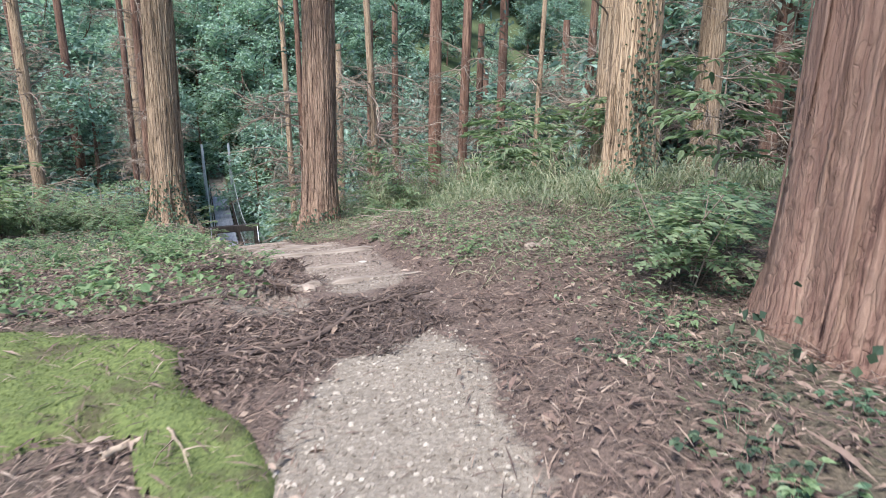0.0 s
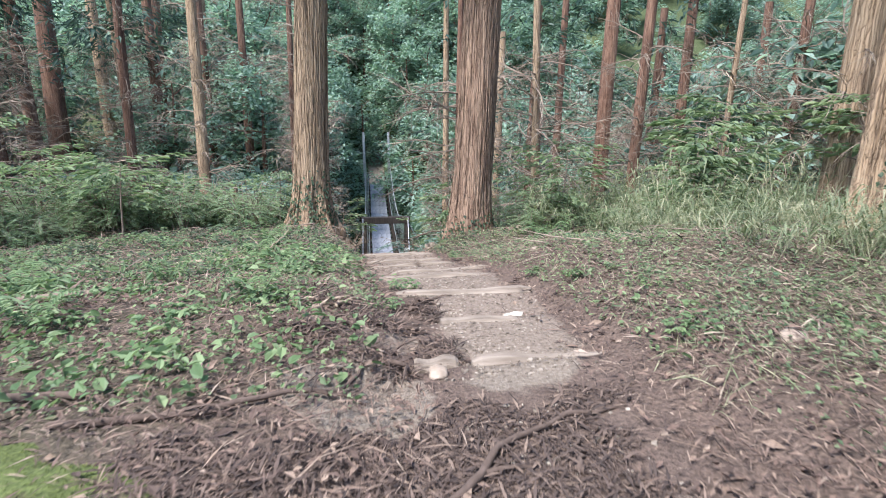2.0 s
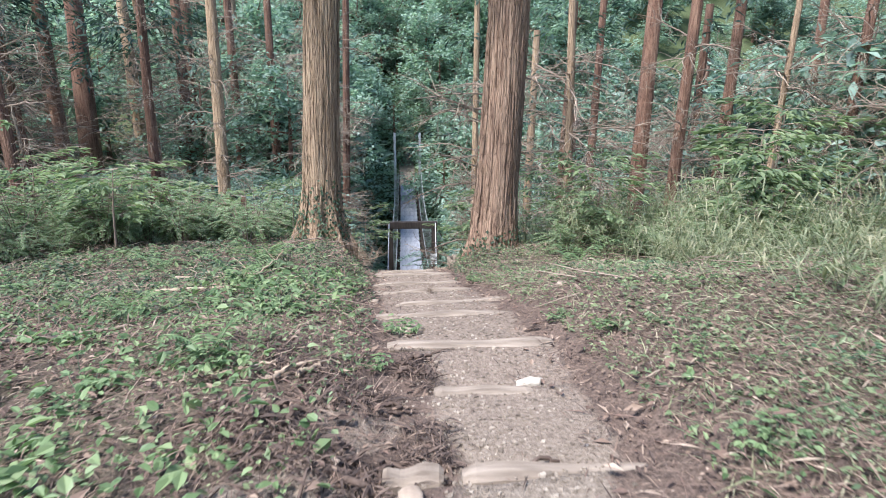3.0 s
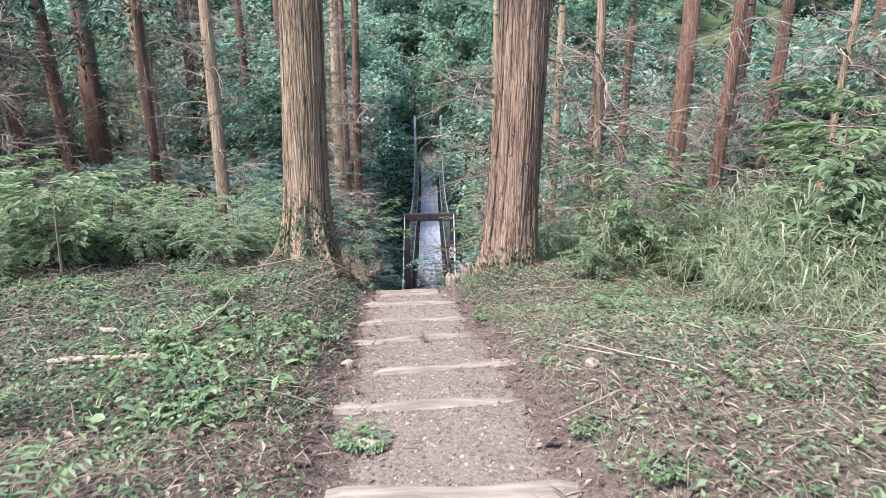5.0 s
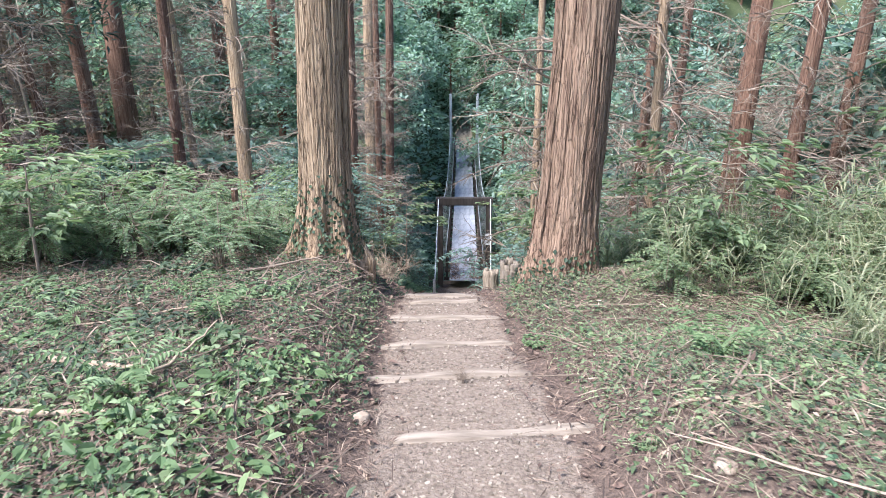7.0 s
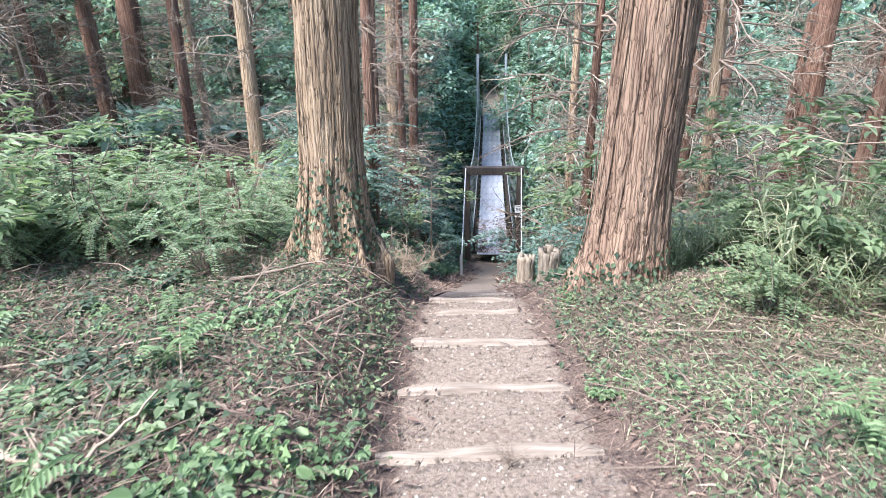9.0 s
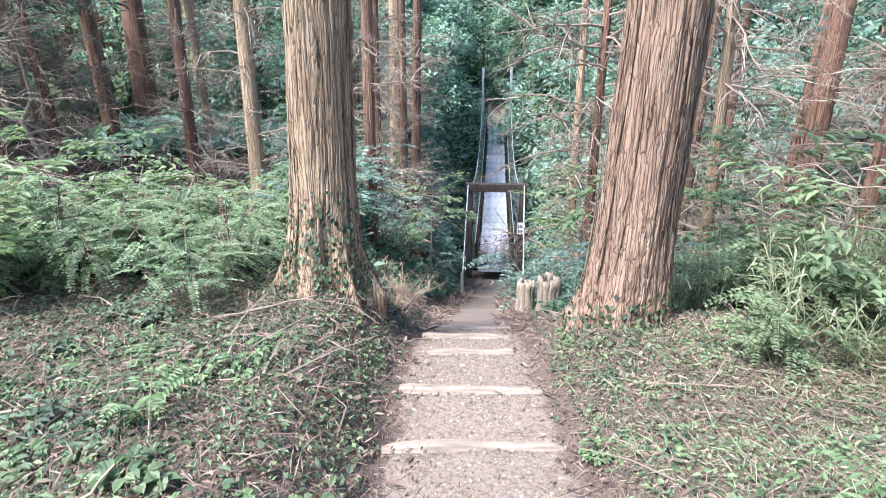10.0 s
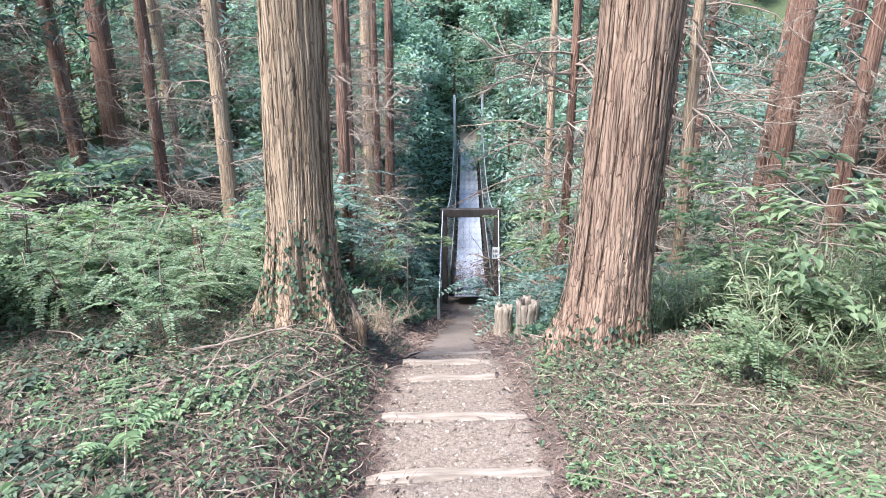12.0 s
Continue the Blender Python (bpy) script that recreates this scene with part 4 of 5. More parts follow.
# ---- dead wood and roots ----
def fallen(name, pts, r, mat, label, seed, twigs=3):
    g = np.random.default_rng(seed)
    base = new(name)
    xs = np.array(pts, float)
    u = np.linspace(0, 1, 14)
    px = np.interp(u, np.linspace(0, 1, len(xs)), xs[:, 0]) + g.normal(0, .012, 14)
    py = np.interp(u, np.linspace(0, 1, len(xs)), xs[:, 1]) + g.normal(0, .012, 14)
    lift = np.interp(u, np.linspace(0, 1, len(xs)), xs[:, 2])
    P = np.stack([px, py, ground_z(px, py) + lift + r * .5], 1)
    s = Soup().tube(P, np.linspace(r, r * .35, 14) * g.uniform(.85, 1.15, 14), 7)
    part("stem", s.mesh("stem", mat, True), base)
    for _ in range(twigs):
        k = int(g.integers(3, 12))
        t_ = Soup()
        d = P[k + 1] - P[k]
        d = d / np.linalg.norm(d) + g.normal(0, .6, 3) + (0, 0, .35)
        branch(t_, g, P[k], d, g.uniform(.15, .4), r * .5, .6, 3, 4)
        part("twig", t_.mesh("twig", mat), base)
    tagged(base, label, "branch", "fallen wood")


fallen("fallen_branch", [(-.55, 8.75, .02), (.2, 8.62, .03), (.75, 8.6, .03), (1.05, 8.85, .06)], .022, PALE_TWIG, "pale dry forked branch lying on leaf litter", 1, 6)
fallen("fallen_branch", [(.22, 9.0, .02), (.56, 9.49, .27)], .012, PALE_TWIG, "thin pale stick leaning up from litter", 2, 0)
fallen("fallen_branch", [(-.55, 9.6, .03), (.1, 9.25, .03), (.35, 8.95, .02)], .024, PALE_TWIG, "short pale broken branch on the ground", 3, 2)
fallen("fallen_branch", [(.25, 9.0, .0), (.22, 9.15, .14), (.2, 9.2, .2)], .014, PALE_TWIG, "broken dry twig standing upright in litter", 4, 1)
fallen("fallen_branch", [(2.95, 8.45, .02), (3.25, 8.2, .02)], .014, PALE_TWIG, "pale splintered stick beside the path", 5, 1)
fallen("fallen_branch", [(3.1, 8.35, .01), (3.7, 7.9, .02), (4.3, 7.75, .02)], .012, TWIG, "long thin brown stick on the ground", 6, 2)
fallen("fallen_branch", [(-1.25, 6.85, .03), (-.3, 7.3, .03)], .035, TWIG, "brown rotten branch in low greenery", 7, 1)
fallen("fallen_branch", [(.0, 2.92, .03), (.32, 3.06, .03)], .016, PALE_TWIG, "short dry stick lying on moss", 8, 1)
fallen("fallen_branch", [(-.1, 10.9, .03), (.6, 11.4, .03), (1.2, 11.5, .03)], .016, TWIG, "thin brown branch among ivy", 9, 3)
fallen("fallen_branch", [(.2, 11.7, .05), (.9, 12.1, .1)], .018, TWIG, "brown stick at the foot of the cedar", 10, 2)
fallen("fallen_branch", [(-1.0, 10.3, .03), (.2, 10.6, .04), (1.2, 10.7, .03)], .010, PALE_TWIG, "long pale twig across the litter", 11, 3)
fallen("fallen_branch", [(3.1, 11.0, .03), (3.9, 10.8, .03)], .012, TWIG, "brown twig on the bank", 12, 2)
fallen("fallen_branch", [(-.35, 9.9, .02), (.15, 10.4, .03)], .012, PALE_TWIG, "pale twig on the bank", 13, 2)
for k in range(16):
    gg = np.random.default_rng(700 + k)
    x, y, a = gg.uniform(-9, -3), gg.uniform(20, 32), gg.uniform(0, 3.1)
    fallen("fallen_branch", [(x, y, .05), (x + 1.6 * math.cos(a), y + 1.6 * math.sin(a), .12)], .04, TWIG, "rotting brown branch on bare litter", 800 + k, 4)
fallen("tree_root", [(.45, 3.62, .0), (.8, 3.72, .015), (1.15, 3.95, .02), (1.4, 4.25, .015), (1.75, 4.4, .01), (2.0, 4.45, -.01)], .022, ROOT, "dark exposed root crossing the gravel path", 20, 2)
fallen("tree_root", [(-.3, 4.55, .0), (.3, 4.6, .02), (.75, 4.75, .02), (1.0, 5.2, .02)], .018, ROOT, "dark exposed root in eroded soil", 21, 3)
fallen("tree_root", [(-1.3, 4.7, .03), (-.8, 4.85, .05), (-.25, 4.8, .02)], .045, ROOT, "thick dark root behind the moss", 22, 2)
gr = np.random.default_rng(90)
for k, (x, y, n) in enumerate([(1.05, 5.25, 7), (1.46, 5.24, 6), (1.15, 5.85, 5), (.75, 5.6, 5), (1.35, 6.5, 4)]):
    for j in range(n):
        a, ln = gr.uniform(-.6, 1.4), gr.uniform(.12, .3)
        px, py = x + gr.normal(0, .09), y + gr.normal(0, .09)
        fallen("tree_root", [(px, py, -.015), (px + .5 * ln * math.cos(a), py + .5 * ln * math.sin(a), gr.uniform(.01, .05)), (px + ln * math.cos(a), py + ln * math.sin(a), -.02)], gr.uniform(.008, .02), ROOT, "short dark root in eroded soil", 900 + 10 * k + j, 1)
for x, y, a in ((.72, 5.95, .7), (.85, 6.0, .9), (.45, 6.05, .15)):
    fallen("fallen_branch", [(x, y, .02), (x + .3 * math.cos(a), y + .3 * math.sin(a), .05)], .016, PALE_TWIG, "short dry stick on eroded soil", int(x * 100), 0)
fallen("tree_root", [(1.55, 3.95, .01), (1.65, 4.2, .02)], .014, ROOT, "stub of dark root in gravel", 24, 0)


def post_stump(x, y, r, tall, seed, mat, label):
    base = new("tree_stump")
    base.matrix_world = pose(x, y, float(ground_z(x, y)))
    part("bole", trunk_mesh("bole", r, tall, mat, .25, (.02, .01), 24, 24, .12, 5, seed, .1), base)
    n = 24
    th = np.arange(n) * 2 * np.pi / n
    top = np.stack([r * .93 * np.cos(th) + .02 * tall, r * .93 * np.sin(th) + .01 * tall, tall - .01 + .02 * np.sin(3 * th)], 1)
    v = np.concatenate([top, [(.02 * tall, .01 * tall, tall + .01)]])
    i = np.arange(0, n, 2)
    part("cut_top", mesh_np("cut_top", v, np.stack([i, i + 1, (i + 2) % n, np.full(len(i), n)], 1), TIMBER), base)
    tagged(base, label, "stump")


post_stump(-.42, 14.1, .045, .85, 1, BARK_RED, "thin broken dark stump standing in shrubs")


def rotten_stump(x, y, r, tall, seed, label):
    """A hollow pale stump broken into upright splintered staves round a rotted core."""
    g = np.random.default_rng(seed)
    base = new("tree_stump")
    base.matrix_world = pose(x, y, float(ground_z(x, y)) - .03)
    part("core", trunk_mesh("core", r * .72, tall * .72, ROOT, .2, (0, 0), 20, 16, .2, 5, seed, .15), base, "dark rotted core")
    n = 9
    for k in range(n):
        a0, w = 6.283 * k / n + g.uniform(-.06, .06), g.uniform(.33, .4)
        h = tall * g.uniform(.84, 1.0)
        z = np.linspace(-.08, h, 9)
        th = a0 + .08 * np.sin(z * 9 + k)
        out = r * (1 + .28 * np.exp(-np.clip(z, 0, None) / .12)) * g.uniform(.94, 1.06) + .008 * np.sin(z * 23 + k)
        taper = w * np.clip(1.1 - .12 * (z / h) ** 4 + .12 * np.sin(z * 17 + 2 * k), .2, 2)
        ring = []
        for sg, rr in ((-1, 1), (-.5, 1.06), (.5, 1.06), (1, 1), (.8, .72), (-.8, .72)):
            ring.append(np.stack([out * rr * np.cos(th + sg * taper), out * rr * np.sin(th + sg * taper), z + (.03 * sg * g.uniform(-1, 1)) * (z / h)], 1))
        v = np.stack(ring, 1)
        i, j = np.meshgrid(np.arange(8), np.arange(6), indexing="ij")
        i, j = i.ravel(), j.ravel()
        jn = (j + 1) % 6
        f = np.stack([i * 6 + j, i * 6 + jn, (i + 1) * 6 + jn, (i + 1) * 6 + j], 1)
        cap = np.array([(48, 49, 52, 53), (49, 50, 51, 52)])
        part("stave", mesh_np("stave", v, np.concatenate([f, cap]), PALE_WOOD, True), base)
    tagged(base, label, "stump")


rotten_stump(3.5, 15.4, .155, .7, 2, "pale rotten splintered stump beside the steps")
rotten_stump(3.36, 16.5, .13, .62, 3, "pale weathered broken stump beside the path")

dead = tagged(new("dead_shrub"), "dry brown tangle of dead twigs beside steps", "shrub")
dead.matrix_world = pose(1.42, 14.0, float(ground_z(1.42, 14.0)) + .05)
gd = np.random.default_rng(31)
for k in range(46):
    ob = part("twig", PALE_BRANCHES[k % 4], dead)
    sc = gd.uniform(.3, .6)
    ob.matrix_basis = pose(gd.normal(0, .14), gd.normal(0, .14), 0, gd.uniform(0, 360), gd.uniform(-80, -10), gd.uniform(0, 360)) @ Matrix.Diagonal((sc, sc, sc, 1))
small = tagged(new("dead_shrub"), "small dark dry twig clump on a step", "shrub")
small.matrix_world = pose(2.06, 9.52, float(ground_z(2.06, 9.52)))
for k in range(12):
    ob = part("twig", BRANCHES[k % 12], small)
    ob.matrix_basis = pose(0, 0, 0, gd.uniform(0, 360), gd.uniform(-80, -10), gd.uniform(0, 360)) @ Matrix.Diagonal((.13, .13, .13, 1))

# ---- moss ----
def moss_edge(x, y):
    e = 1 - (((x + .85) / 1.22) ** 2 + ((y - 3.5) / 1.12) ** 2) + .26 * wave(x, y, 3.2, 3) + .16 * wave(x, y, 9, 1)
    e = np.maximum(e, .98 - ((x - .24) / .26) ** 2 - ((y - 2.75) / .55) ** 2 + .25 * wave(x, y, 7, 6))
    return e - 1.2 * np.exp(-((x + .25) / .35) ** 2 - ((y - 2.9) / .3) ** 2) - .9 * np.exp(-((x + .05) / .16) ** 2 - ((y - 2.55) / .22) ** 2) - .5 * np.exp(-((x - .42) / .14) ** 2 - ((y - 3.5) / .2) ** 2)


mx = np.linspace(-2.6, .75, 80)
my = np.linspace(2.2, 5.0, 70)
MX, MY = np.meshgrid(mx, my)
edge = moss_edge(MX, MY)
MZ = ground_z(MX, MY) + .022 * wave(MX, MY, 4.5, 7) + np.clip(edge * .22, -.06, .05) + .012 * wave(MX, MY, 8, 2) + .008 * wave(MX, MY, 21, 4)
qi, qj = np.meshgrid(np.arange(69), np.arange(79), indexing="ij")
k = (qi * 80 + qj).ravel()
keep = np.minimum.reduce([edge.ravel()[k], edge.ravel()[k + 1], edge.ravel()[k + 80]]) > -.25
k = k[keep]
moss = new("moss_mat", mesh_np("moss_mat", np.stack([MX, MY, MZ], -1), np.stack([k, k + 1, k + 81, k + 80], 1), MOSS, True))
tagged(moss, "thick cushion of yellow-green moss beside the gravel", "moss", kind="stuff")
g = np.random.default_rng(41)
n = 26000
px, py = g.uniform(-2.2, .6, n), g.uniform(2.2, 4.9, n)
ed = moss_edge(px, py)
ok = ed > .02
px, py, ed = px[ok], py[ok], ed[ok]
pz = ground_z(px, py) + .022 * wave(px, py, 4.5, 7) + np.clip(ed * .22, -.06, .05) + .012 * wave(px, py, 8, 2) - .002
tuft = Soup().leaves(np.stack([px, py, pz], 1), np.stack([g.normal(0, .5, len(px)), g.normal(0, .5, len(px)), np.ones(len(px))], 1), unit(len(px), g), g.uniform(.008, .02, len(px)), .004)
tagged(new("moss_tufts", tuft.mesh("moss_tufts", leaf_material("moss tip", (.07, .09, .025), (.13, .16, .045), (.21, .235, .07), .3, .8))), "fine upright yellow-green moss tips", "moss", kind="stuff")

# ---- ground cover ----
def drop(n, seed, x0=-5, x1=8, y0=1.6, y1=15, keep=None):
    p = scatter(n, x0, x1, y0, y1, seed, keep)
    return np.column_stack([p, ground_z(p[:, 0], p[:, 1])])


def inmoss(x, y):
    return moss_edge(x, y) > .03


def lay(name, P, mat, length, width, seed, label, category, tilt=.25, up=.02, spread_=.3, broad=False):
    g = np.random.default_rng(seed)
    n = len(P)
    a = g.uniform(0, 6.28, n)
    d = np.stack([np.cos(a), np.sin(a), g.normal(.05, tilt, n)], 1)
    P = P + np.stack([np.zeros(n), np.zeros(n), g.uniform(.1, 1, n) * up], 1)
    size = np.clip(np.exp(g.normal(-.12, spread_ * 1.5, n)), .35, 2.2)
    s = Soup()
    (s.round_leaves if broad else s.leaves)(P, d, np.tile([0, 0, 1.0], (n, 1)) + g.normal(0, tilt, (n, 3)), size * length, size ** .7 * g.uniform(.7, 1.2, n) * width)
    tagged(new(name, s.mesh(name, mat)), label, category, kind="stuff")


patchy = lambda x, y: wave(x, y, .9, 12) + .6 * wave(x, y, 2.6, 13)
g0 = np.random.default_rng(50)
lay("ivy_leaves", drop(150000, 51, keep=lambda x, y, dx: (abs(dx) > .64 + .12 * g0.uniform(-1, 1, len(x))) & ~inmoss(x, y) & (y > 7.5) & (patchy(x, y) + g0.uniform(-1, 1, len(x)) > -.05 - .25 * (y > 10.5) + .75 * (dx > 0) * (y < 11) - 1.3 * (dx < 0) * (y > 9.0))), IVY, .03, .024, 52, "low dark ivy leaves covering the bank", "ivy", .45, .07, .35, True)
lay("ground_leaves", drop(110000, 53, y1=12, keep=lambda x, y, dx: ((dx < -.64) & (y > 5.4) | (dx < -.8) & (y > 4.6) | (dx > 1.0 - .34 * smooth(5.5, 7.5, y))) & ~inmoss(x, y) & (patchy(x, y) + g0.uniform(-1, 1, len(x)) > (.1 + .35 * (dx > 0) * (y < 4.8) - .1 * (dx > .9) * (y > 5.6) - .12 * (dx < -.7)))), SHRUB, .027, .017, 54, "small green seedling leaves on the forest floor", "plants", .45, .08, .4)
lay("bright_leaves", drop(55000, 57, keep=lambda x, y, dx: (abs(dx) > .68) & (y > 4.6) & ~inmoss(x, y) & (patchy(y, x) + g0.uniform(-1, 1, len(x)) > .75)), FERN, .036, .024, 58, "scattered bright green leaves", "plants", .4, .09, .35, True)
lay("fallen_leaves", drop(60000, 55, keep=lambda x, y, dx: (abs(dx) > .5 + .25 * g0.uniform(-1, 1, len(x))) & ~inmoss(x, y)), LITTER, .042, .02, 56, "brown fallen leaves", "leaf litter", .3, .05)
lay("needle_litter", drop(170000, 59, keep=lambda x, y, dx: (abs(dx) > .5 + .3 * g0.uniform(-1, 1, len(x))) & ~inmoss(x, y)), LITTER, .09, .0045, 60, "brown cedar needles and shreds of bark", "leaf litter", .2, .055)
lay("upper_litter", drop(20000, 105, -.5, 6, 1.2, 6.5, lambda x, y, dx: (dx > .45) | (dx < -.5) & ~inmoss(x, y)), LITTER, .06, .0055, 106, "brown shreds of bark and leaves", "leaf litter", .3, .05)
lay("far_litter", drop(60000, 63, -14, 1.5, 15, 34, lambda x, y, dx: abs(dx) > .8), LITTER, .16, .05, 64, "brown litter under the far cedars", "leaf litter", .3, .05)
lay("slope_leaves", drop(90000, 65, -9, 12, 14, 30, lambda x, y, dx: (abs(dx) > .9) & ((dx > 0) | (y < 21) | (dx > -2))), LEAF, .11, .06, 66, "green leaves carpeting the lower slope", "plants", .4, .25)
lay("path_needles", drop(9000, 67, keep=lambda x, y, dx: abs(dx) < .65), LITTER, .07, .005, 68, "stray needles on the gravel", "leaf litter", .1, .008)
lay("bank_straw", drop(24000, 103, 2.3, 6.4, 4.2, 12.3, lambda x, y, dx: dx > .75), DRY_STRAW, .07, .0055, 104, "dry pale leaves and straw shreds on the bank", "leaf litter", .3, .06)
lay("dry_straw", drop(70000, 81, keep=lambda x, y, dx: (dx > .7) & (dx < 3.8) & (y > 4.2) & (y < 12.5)), GRASS, .12, .0045, 82, "dry yellowish straw over the bank", "grass", .25, .05)
lay("lower_path_litter", drop(16000, 83, 1, 5.2, 13.2, 27, lambda x, y, dx: (abs(dx) < 1.3) & (abs(dx + .1 * wave(y, y, 2)) > .38)), LITTER, .11, .03, 84, "brown litter on the lower path", "leaf litter", .2, .02)
lay("moss_needles", drop(1500, 85, -2, .5, 2.4, 4.7, lambda x, y, dx: inmoss(x, y)) + np.array([0, 0, .055]), LITTER, .08, .006, 86, "stray needles on the moss", "leaf litter", .15, .01)
lay("rear_litter", drop(30000, 87, -9, 10, -4, 1.7, lambda x, y, dx: abs(dx) > .6), LITTER, .12, .02, 88, "brown litter behind the path start", "leaf litter", .2, .03)
lay("side_leaves", drop(70000, 89, -14, -3.4, -3, 15, lambda x, y, dx: g0.uniform(0, 1, len(x)) < smooth(-3.4, -6.5, x)), SHRUB, .07, .04, 90, "green leaves over the far bank", "plants", .35, .12)
lay("bank_leaves", drop(46000, 91, 5.5, 16, -3, 15, lambda x, y, dx: g0.uniform(0, 1, len(x)) < smooth(5.5, 9, x)), SHRUB, .07, .04, 92, "green leaves over the outer bank", "plants", .35, .12)
# gorge growth also carries haze and sun in its pale leaf colour
lay("gorge_leaves", drop(90000, 93, -10, 24, 28, 78, lambda x, y, dx: (abs(dx) > .9) | (y < 47) & (y > 30) | (y > 55)), HAZE_CANOPY_LIT, .38, .22, 94, "leafy green growth over the gorge slopes", "plants", .45, .7)
lay("bank_herbs", drop(22000, 99, -4.5, 1.2, 4.7, 9.8, lambda x, y, dx: (dx < -.8 + .15 * smooth(6.8, 7.5, y)) & ~inmoss(x, y) & (patchy(x + 3, y) + .9 * g0.uniform(-1, 1, len(x)) > .32 + .9 * smooth(8.2, 9.8, y))), FERN, .044, .032, 100, "broad green leaves crowding the bank", "plants", .45, .13, .4, True)
lay("mixed_leaves", drop(22000, 95, 2.4, 6.5, 3.6, 12, lambda x, y, dx: (dx > .66) & (g0.uniform(0, 1, len(x)) < .35 + .65 * smooth(4, 6, y))), SHRUB, .028, .017, 96, "small green leaves mixed through the litter", "plants", .35, .07)
lay("bank_litter", drop(11000, 97, -4, 1.3, 6.5, 12.8, lambda x, y, dx: dx < -.7), LITTER, .09, .006, 98, "brown stems and shreds over low plants", "leaf litter", .3, .11)
clods = drop(9000, 101, .5, 1.6, 5.0, 6.6, lambda x, y, dx: (dx < -.25) & (wave(x, y, 5, 3) + .4 * wave(x, y, 11, 4) > .05))
lay("root_litter", clods, HUMUS, .07, .008, 102, "dark fibrous humus on the eroded bank", "leaf litter", .35, .05)
humus = drop(26000, 69, .0, 2.6, 3.3, 5.2, lambda x, y, dx: (y - .25 * dx > 3.5 + .1 * wave(x, x, 5)) & (y - .2 * dx < 4.6 + .15 * wave(x, x, 4)) & (dx < .3 + .2 * wave(y, y, 6)))
lay("dark_humus", humus, HUMUS, .06, .008, 70, "dark washed humus across the path", "leaf litter", .3, .02)

twig = Soup()
gt = np.random.default_rng(71)
for x, y, z in drop(5200, 72, keep=lambda x, y, dx: (abs(dx) > .6) & ~inmoss(x, y)):
    a, ln = gt.uniform(0, 6.28), gt.uniform(.06, .34)
    c, s_ = math.cos(a), math.sin(a)
    twig.tube([(x, y, z + .012), (x + c * ln * .5 + gt.normal(0, .02), y + s_ * ln * .5, z + gt.uniform(.01, .05)), (x + c * ln, y + s_ * ln, z + gt.uniform(0, .06))], [.004, .003, .0015], 3)
tagged(new("small_twigs", twig.mesh("small_twigs", LITTER)), "small dry twigs strewn over the litter", "twigs", kind="stuff")

pale = Soup()
gt = np.random.default_rng(75)
for x, y, z in drop(520, 76, -4, 6.5, 7, 13, lambda x, y, dx: abs(dx) > .75):
    a, ln = gt.uniform(0, 6.28), gt.uniform(.15, .7)
    c, s_ = math.cos(a), math.sin(a)
    pale.tube([(x, y, z + .04), (x + c * ln * .5 + gt.normal(0, .03), y + s_ * ln * .5, z + gt.uniform(.04, .09)), (x + c * ln, y + s_ * ln, z + gt.uniform(.02, .09))], [.006, .005, .002], 4)
tagged(new("pale_twigs", pale.mesh("pale_twigs", DRY)), "dry greyish twigs lying over the ivy", "twigs", kind="stuff")

P = drop(60000, 73, -.6, 3.2, 1.2, 13.6, lambda x, y, dx: (abs(dx) < lerp([(1, .62), (3.2, .52), (4, .4), (5.2, .42), (6.8, .5), (13, .47)], y) * (.6 + .5 * np.random.default_rng(3).uniform(0, 1, len(x)))) & ((y - .25 * dx < 3.6) | (y > 4.9) | (np.random.default_rng(4).uniform(0, 1, len(x)) < .2)))
gp = np.random.default_rng(74)
cube = np.array([(-1, -1, -1), (1, -1, -1), (1, 1, -1), (-1, 1, -1), (-.7, -.7, .8), (.7, -.7, .8), (.7, .7, .8), (-.7, .7, .8)], float)
n = len(P)
size = np.clip(.0052 * np.exp(gp.normal(.2, .5, n)), 0, .0125) * np.where(P[:, 1] < 4.6, 1.0, .9)
a = gp.uniform(0, 6.28, n)
V = cube[None] * gp.uniform(.6, 1.3, (n, 1, 3)) * size[:, None, None] + gp.normal(0, .18, (n, 8, 3)) * size[:, None, None]
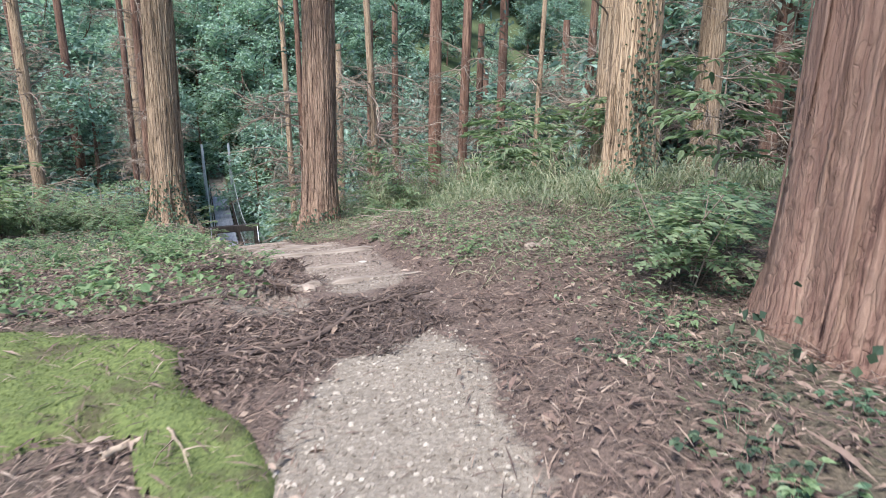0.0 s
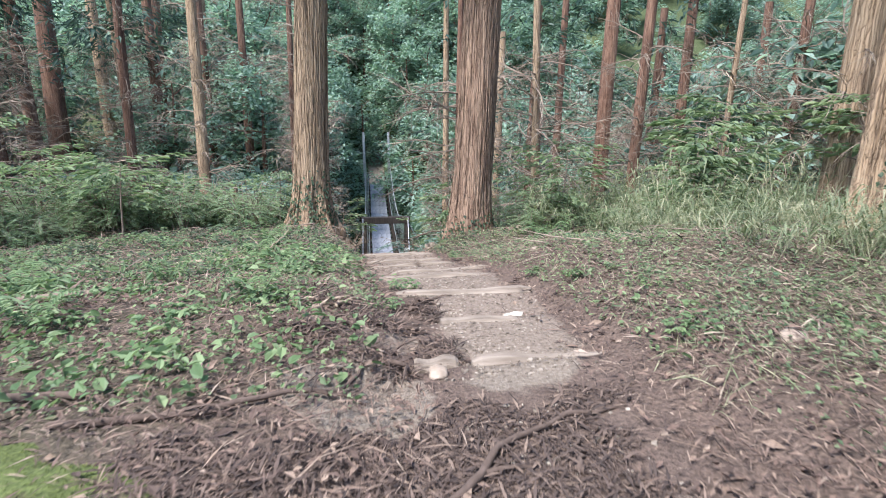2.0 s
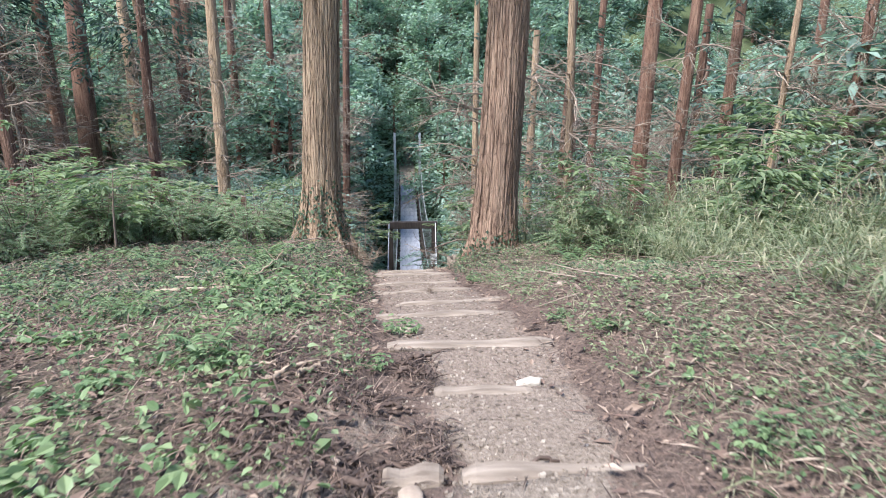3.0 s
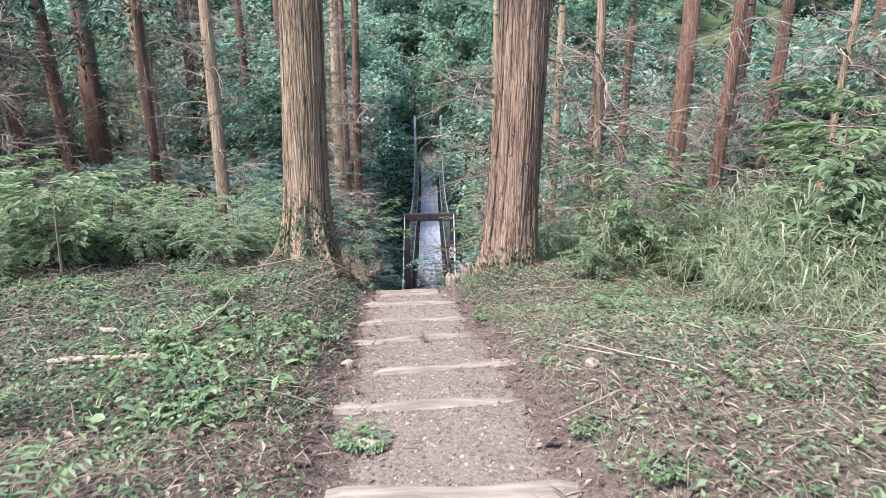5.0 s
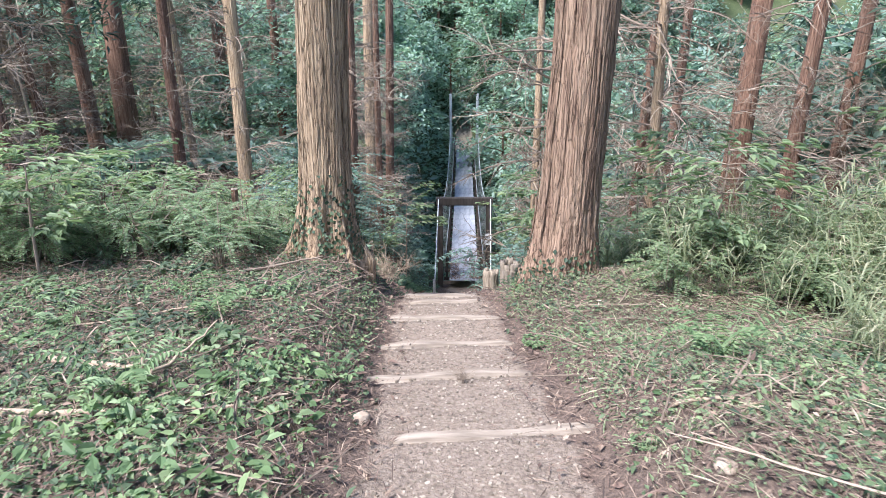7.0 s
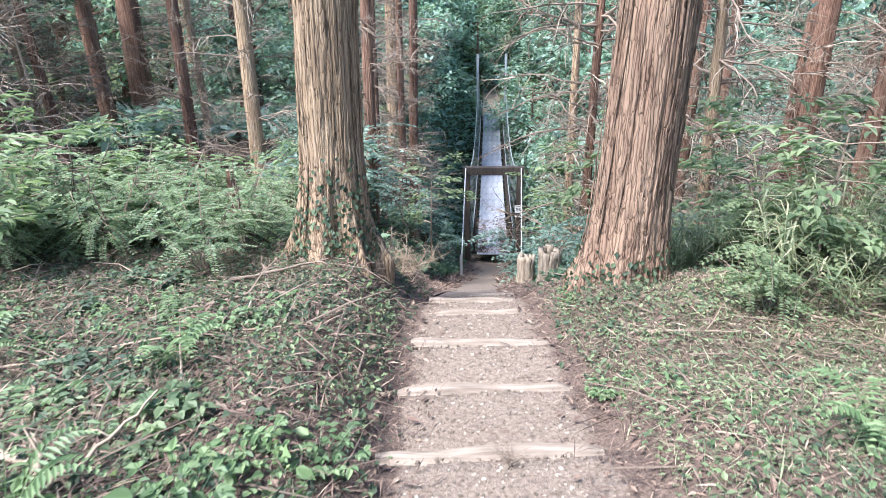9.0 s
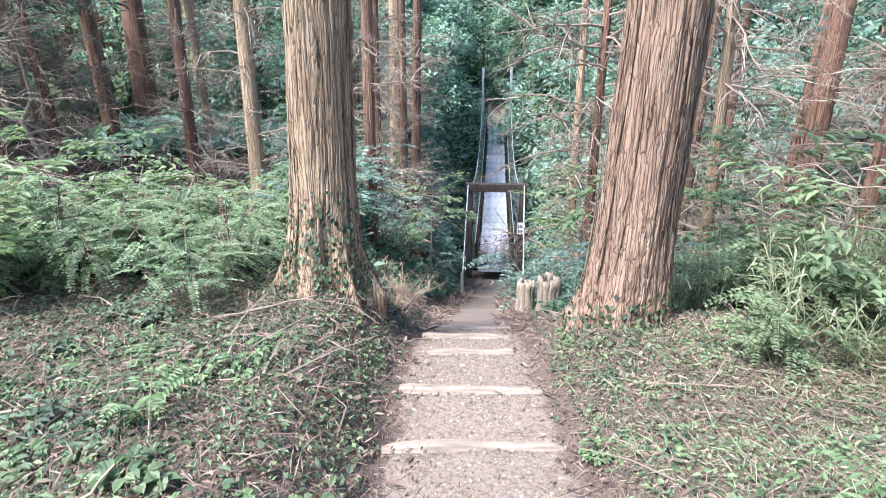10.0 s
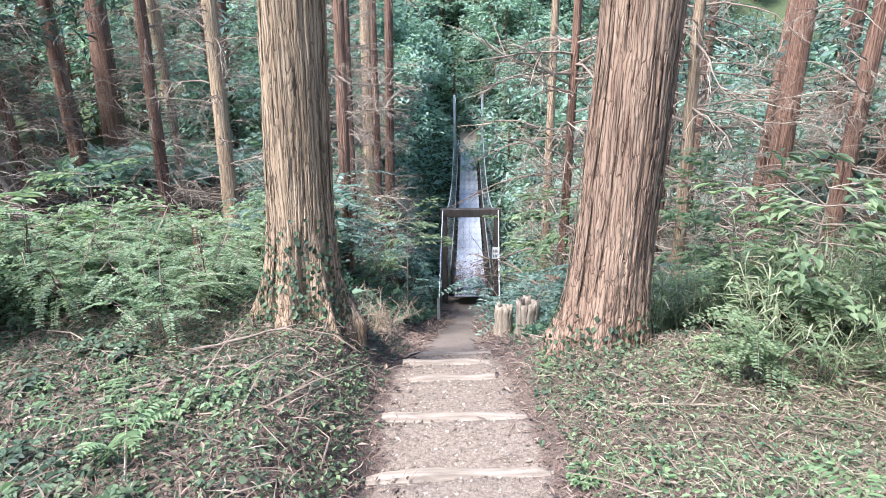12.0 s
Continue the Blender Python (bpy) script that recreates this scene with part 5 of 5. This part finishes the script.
R = np.stack([V[..., 0] * np.cos(a)[:, None] - V[..., 1] * np.sin(a)[:, None], V[..., 0] * np.sin(a)[:, None] + V[..., 1] * np.cos(a)[:, None], V[..., 2] * .7], -1) + P[:, None]
F = np.array([(0, 3, 2, 1), (4, 5, 6, 7), (0, 1, 5, 4), (1, 2, 6, 5), (2, 3, 7, 6), (3, 0, 4, 7)])
F = (F[None] + (np.arange(n) * 8)[:, None, None]).reshape(-1, 4)
upper = P[:, 1] < 4.6
F = F.reshape(n, 6, 4)
PALE_STONE = island_material("pale gravel", [(0, (.14, .115, .088)), (.6, (.25, .21, .165)), (1, (.42, .37, .30))], .8, 90)
for sel, mt, words in ((upper, PALE_STONE, "pale sandy gravel on the trodden path"), (~upper, STONE, "brown gravel pressed into earth steps")):
    idx = np.arange(sel.sum() * 8).reshape(-1, 8)
    tagged(new("gravel", mesh_np("gravel", R[sel], idx[:, F[0]].reshape(-1, 4), mt)), words, "gravel", kind="stuff")


def climbing(x, y, r, lean, count, top, seed, spread_=3.2, mid=-1.6):
    g = np.random.default_rng(seed)
    z = top * g.beta(.8, 2.2, count)
    th = mid + g.normal(0, spread_ / 3, count)
    rr = r * (1 - .03 * z) * (1 + .9 * .85 * np.exp(-(z + .1) / .38)) * 1.05 + .015
    zb = float(ground_z(x, y))
    P = np.stack([x + rr * np.cos(th) + lean[0] * z, y + rr * np.sin(th) + lean[1] * z, zb + z], 1)
    out = np.stack([np.cos(th), np.sin(th), np.full(count, .35)], 1)
    d = np.stack([g.normal(0, .5, count), g.normal(0, .5, count), np.full(count, -.8)], 1)
    me = Soup().leaves(P, d, out, g.uniform(.6, 1.2, count) * .055, .045).mesh("climbing_ivy", IVY)
    tagged(new("climbing_ivy", me), "ivy leaves clinging to the cedar bark", "ivy", kind="stuff")


climbing(.88, 12.74, .265, (.045, 0), 620, 1.0, 1, 4)
climbing(3.43, 12.2, .29, (.055, .03), 420, .5, 2, 3)
climbing(6.15, 7.05, .31, (.02, .02), 700, 3.0, 3, 1.0, -1.9)
climbing(3.42, 2.18, .58, (-.01, 0), 30, .5, 4, 1.5, 2.9)
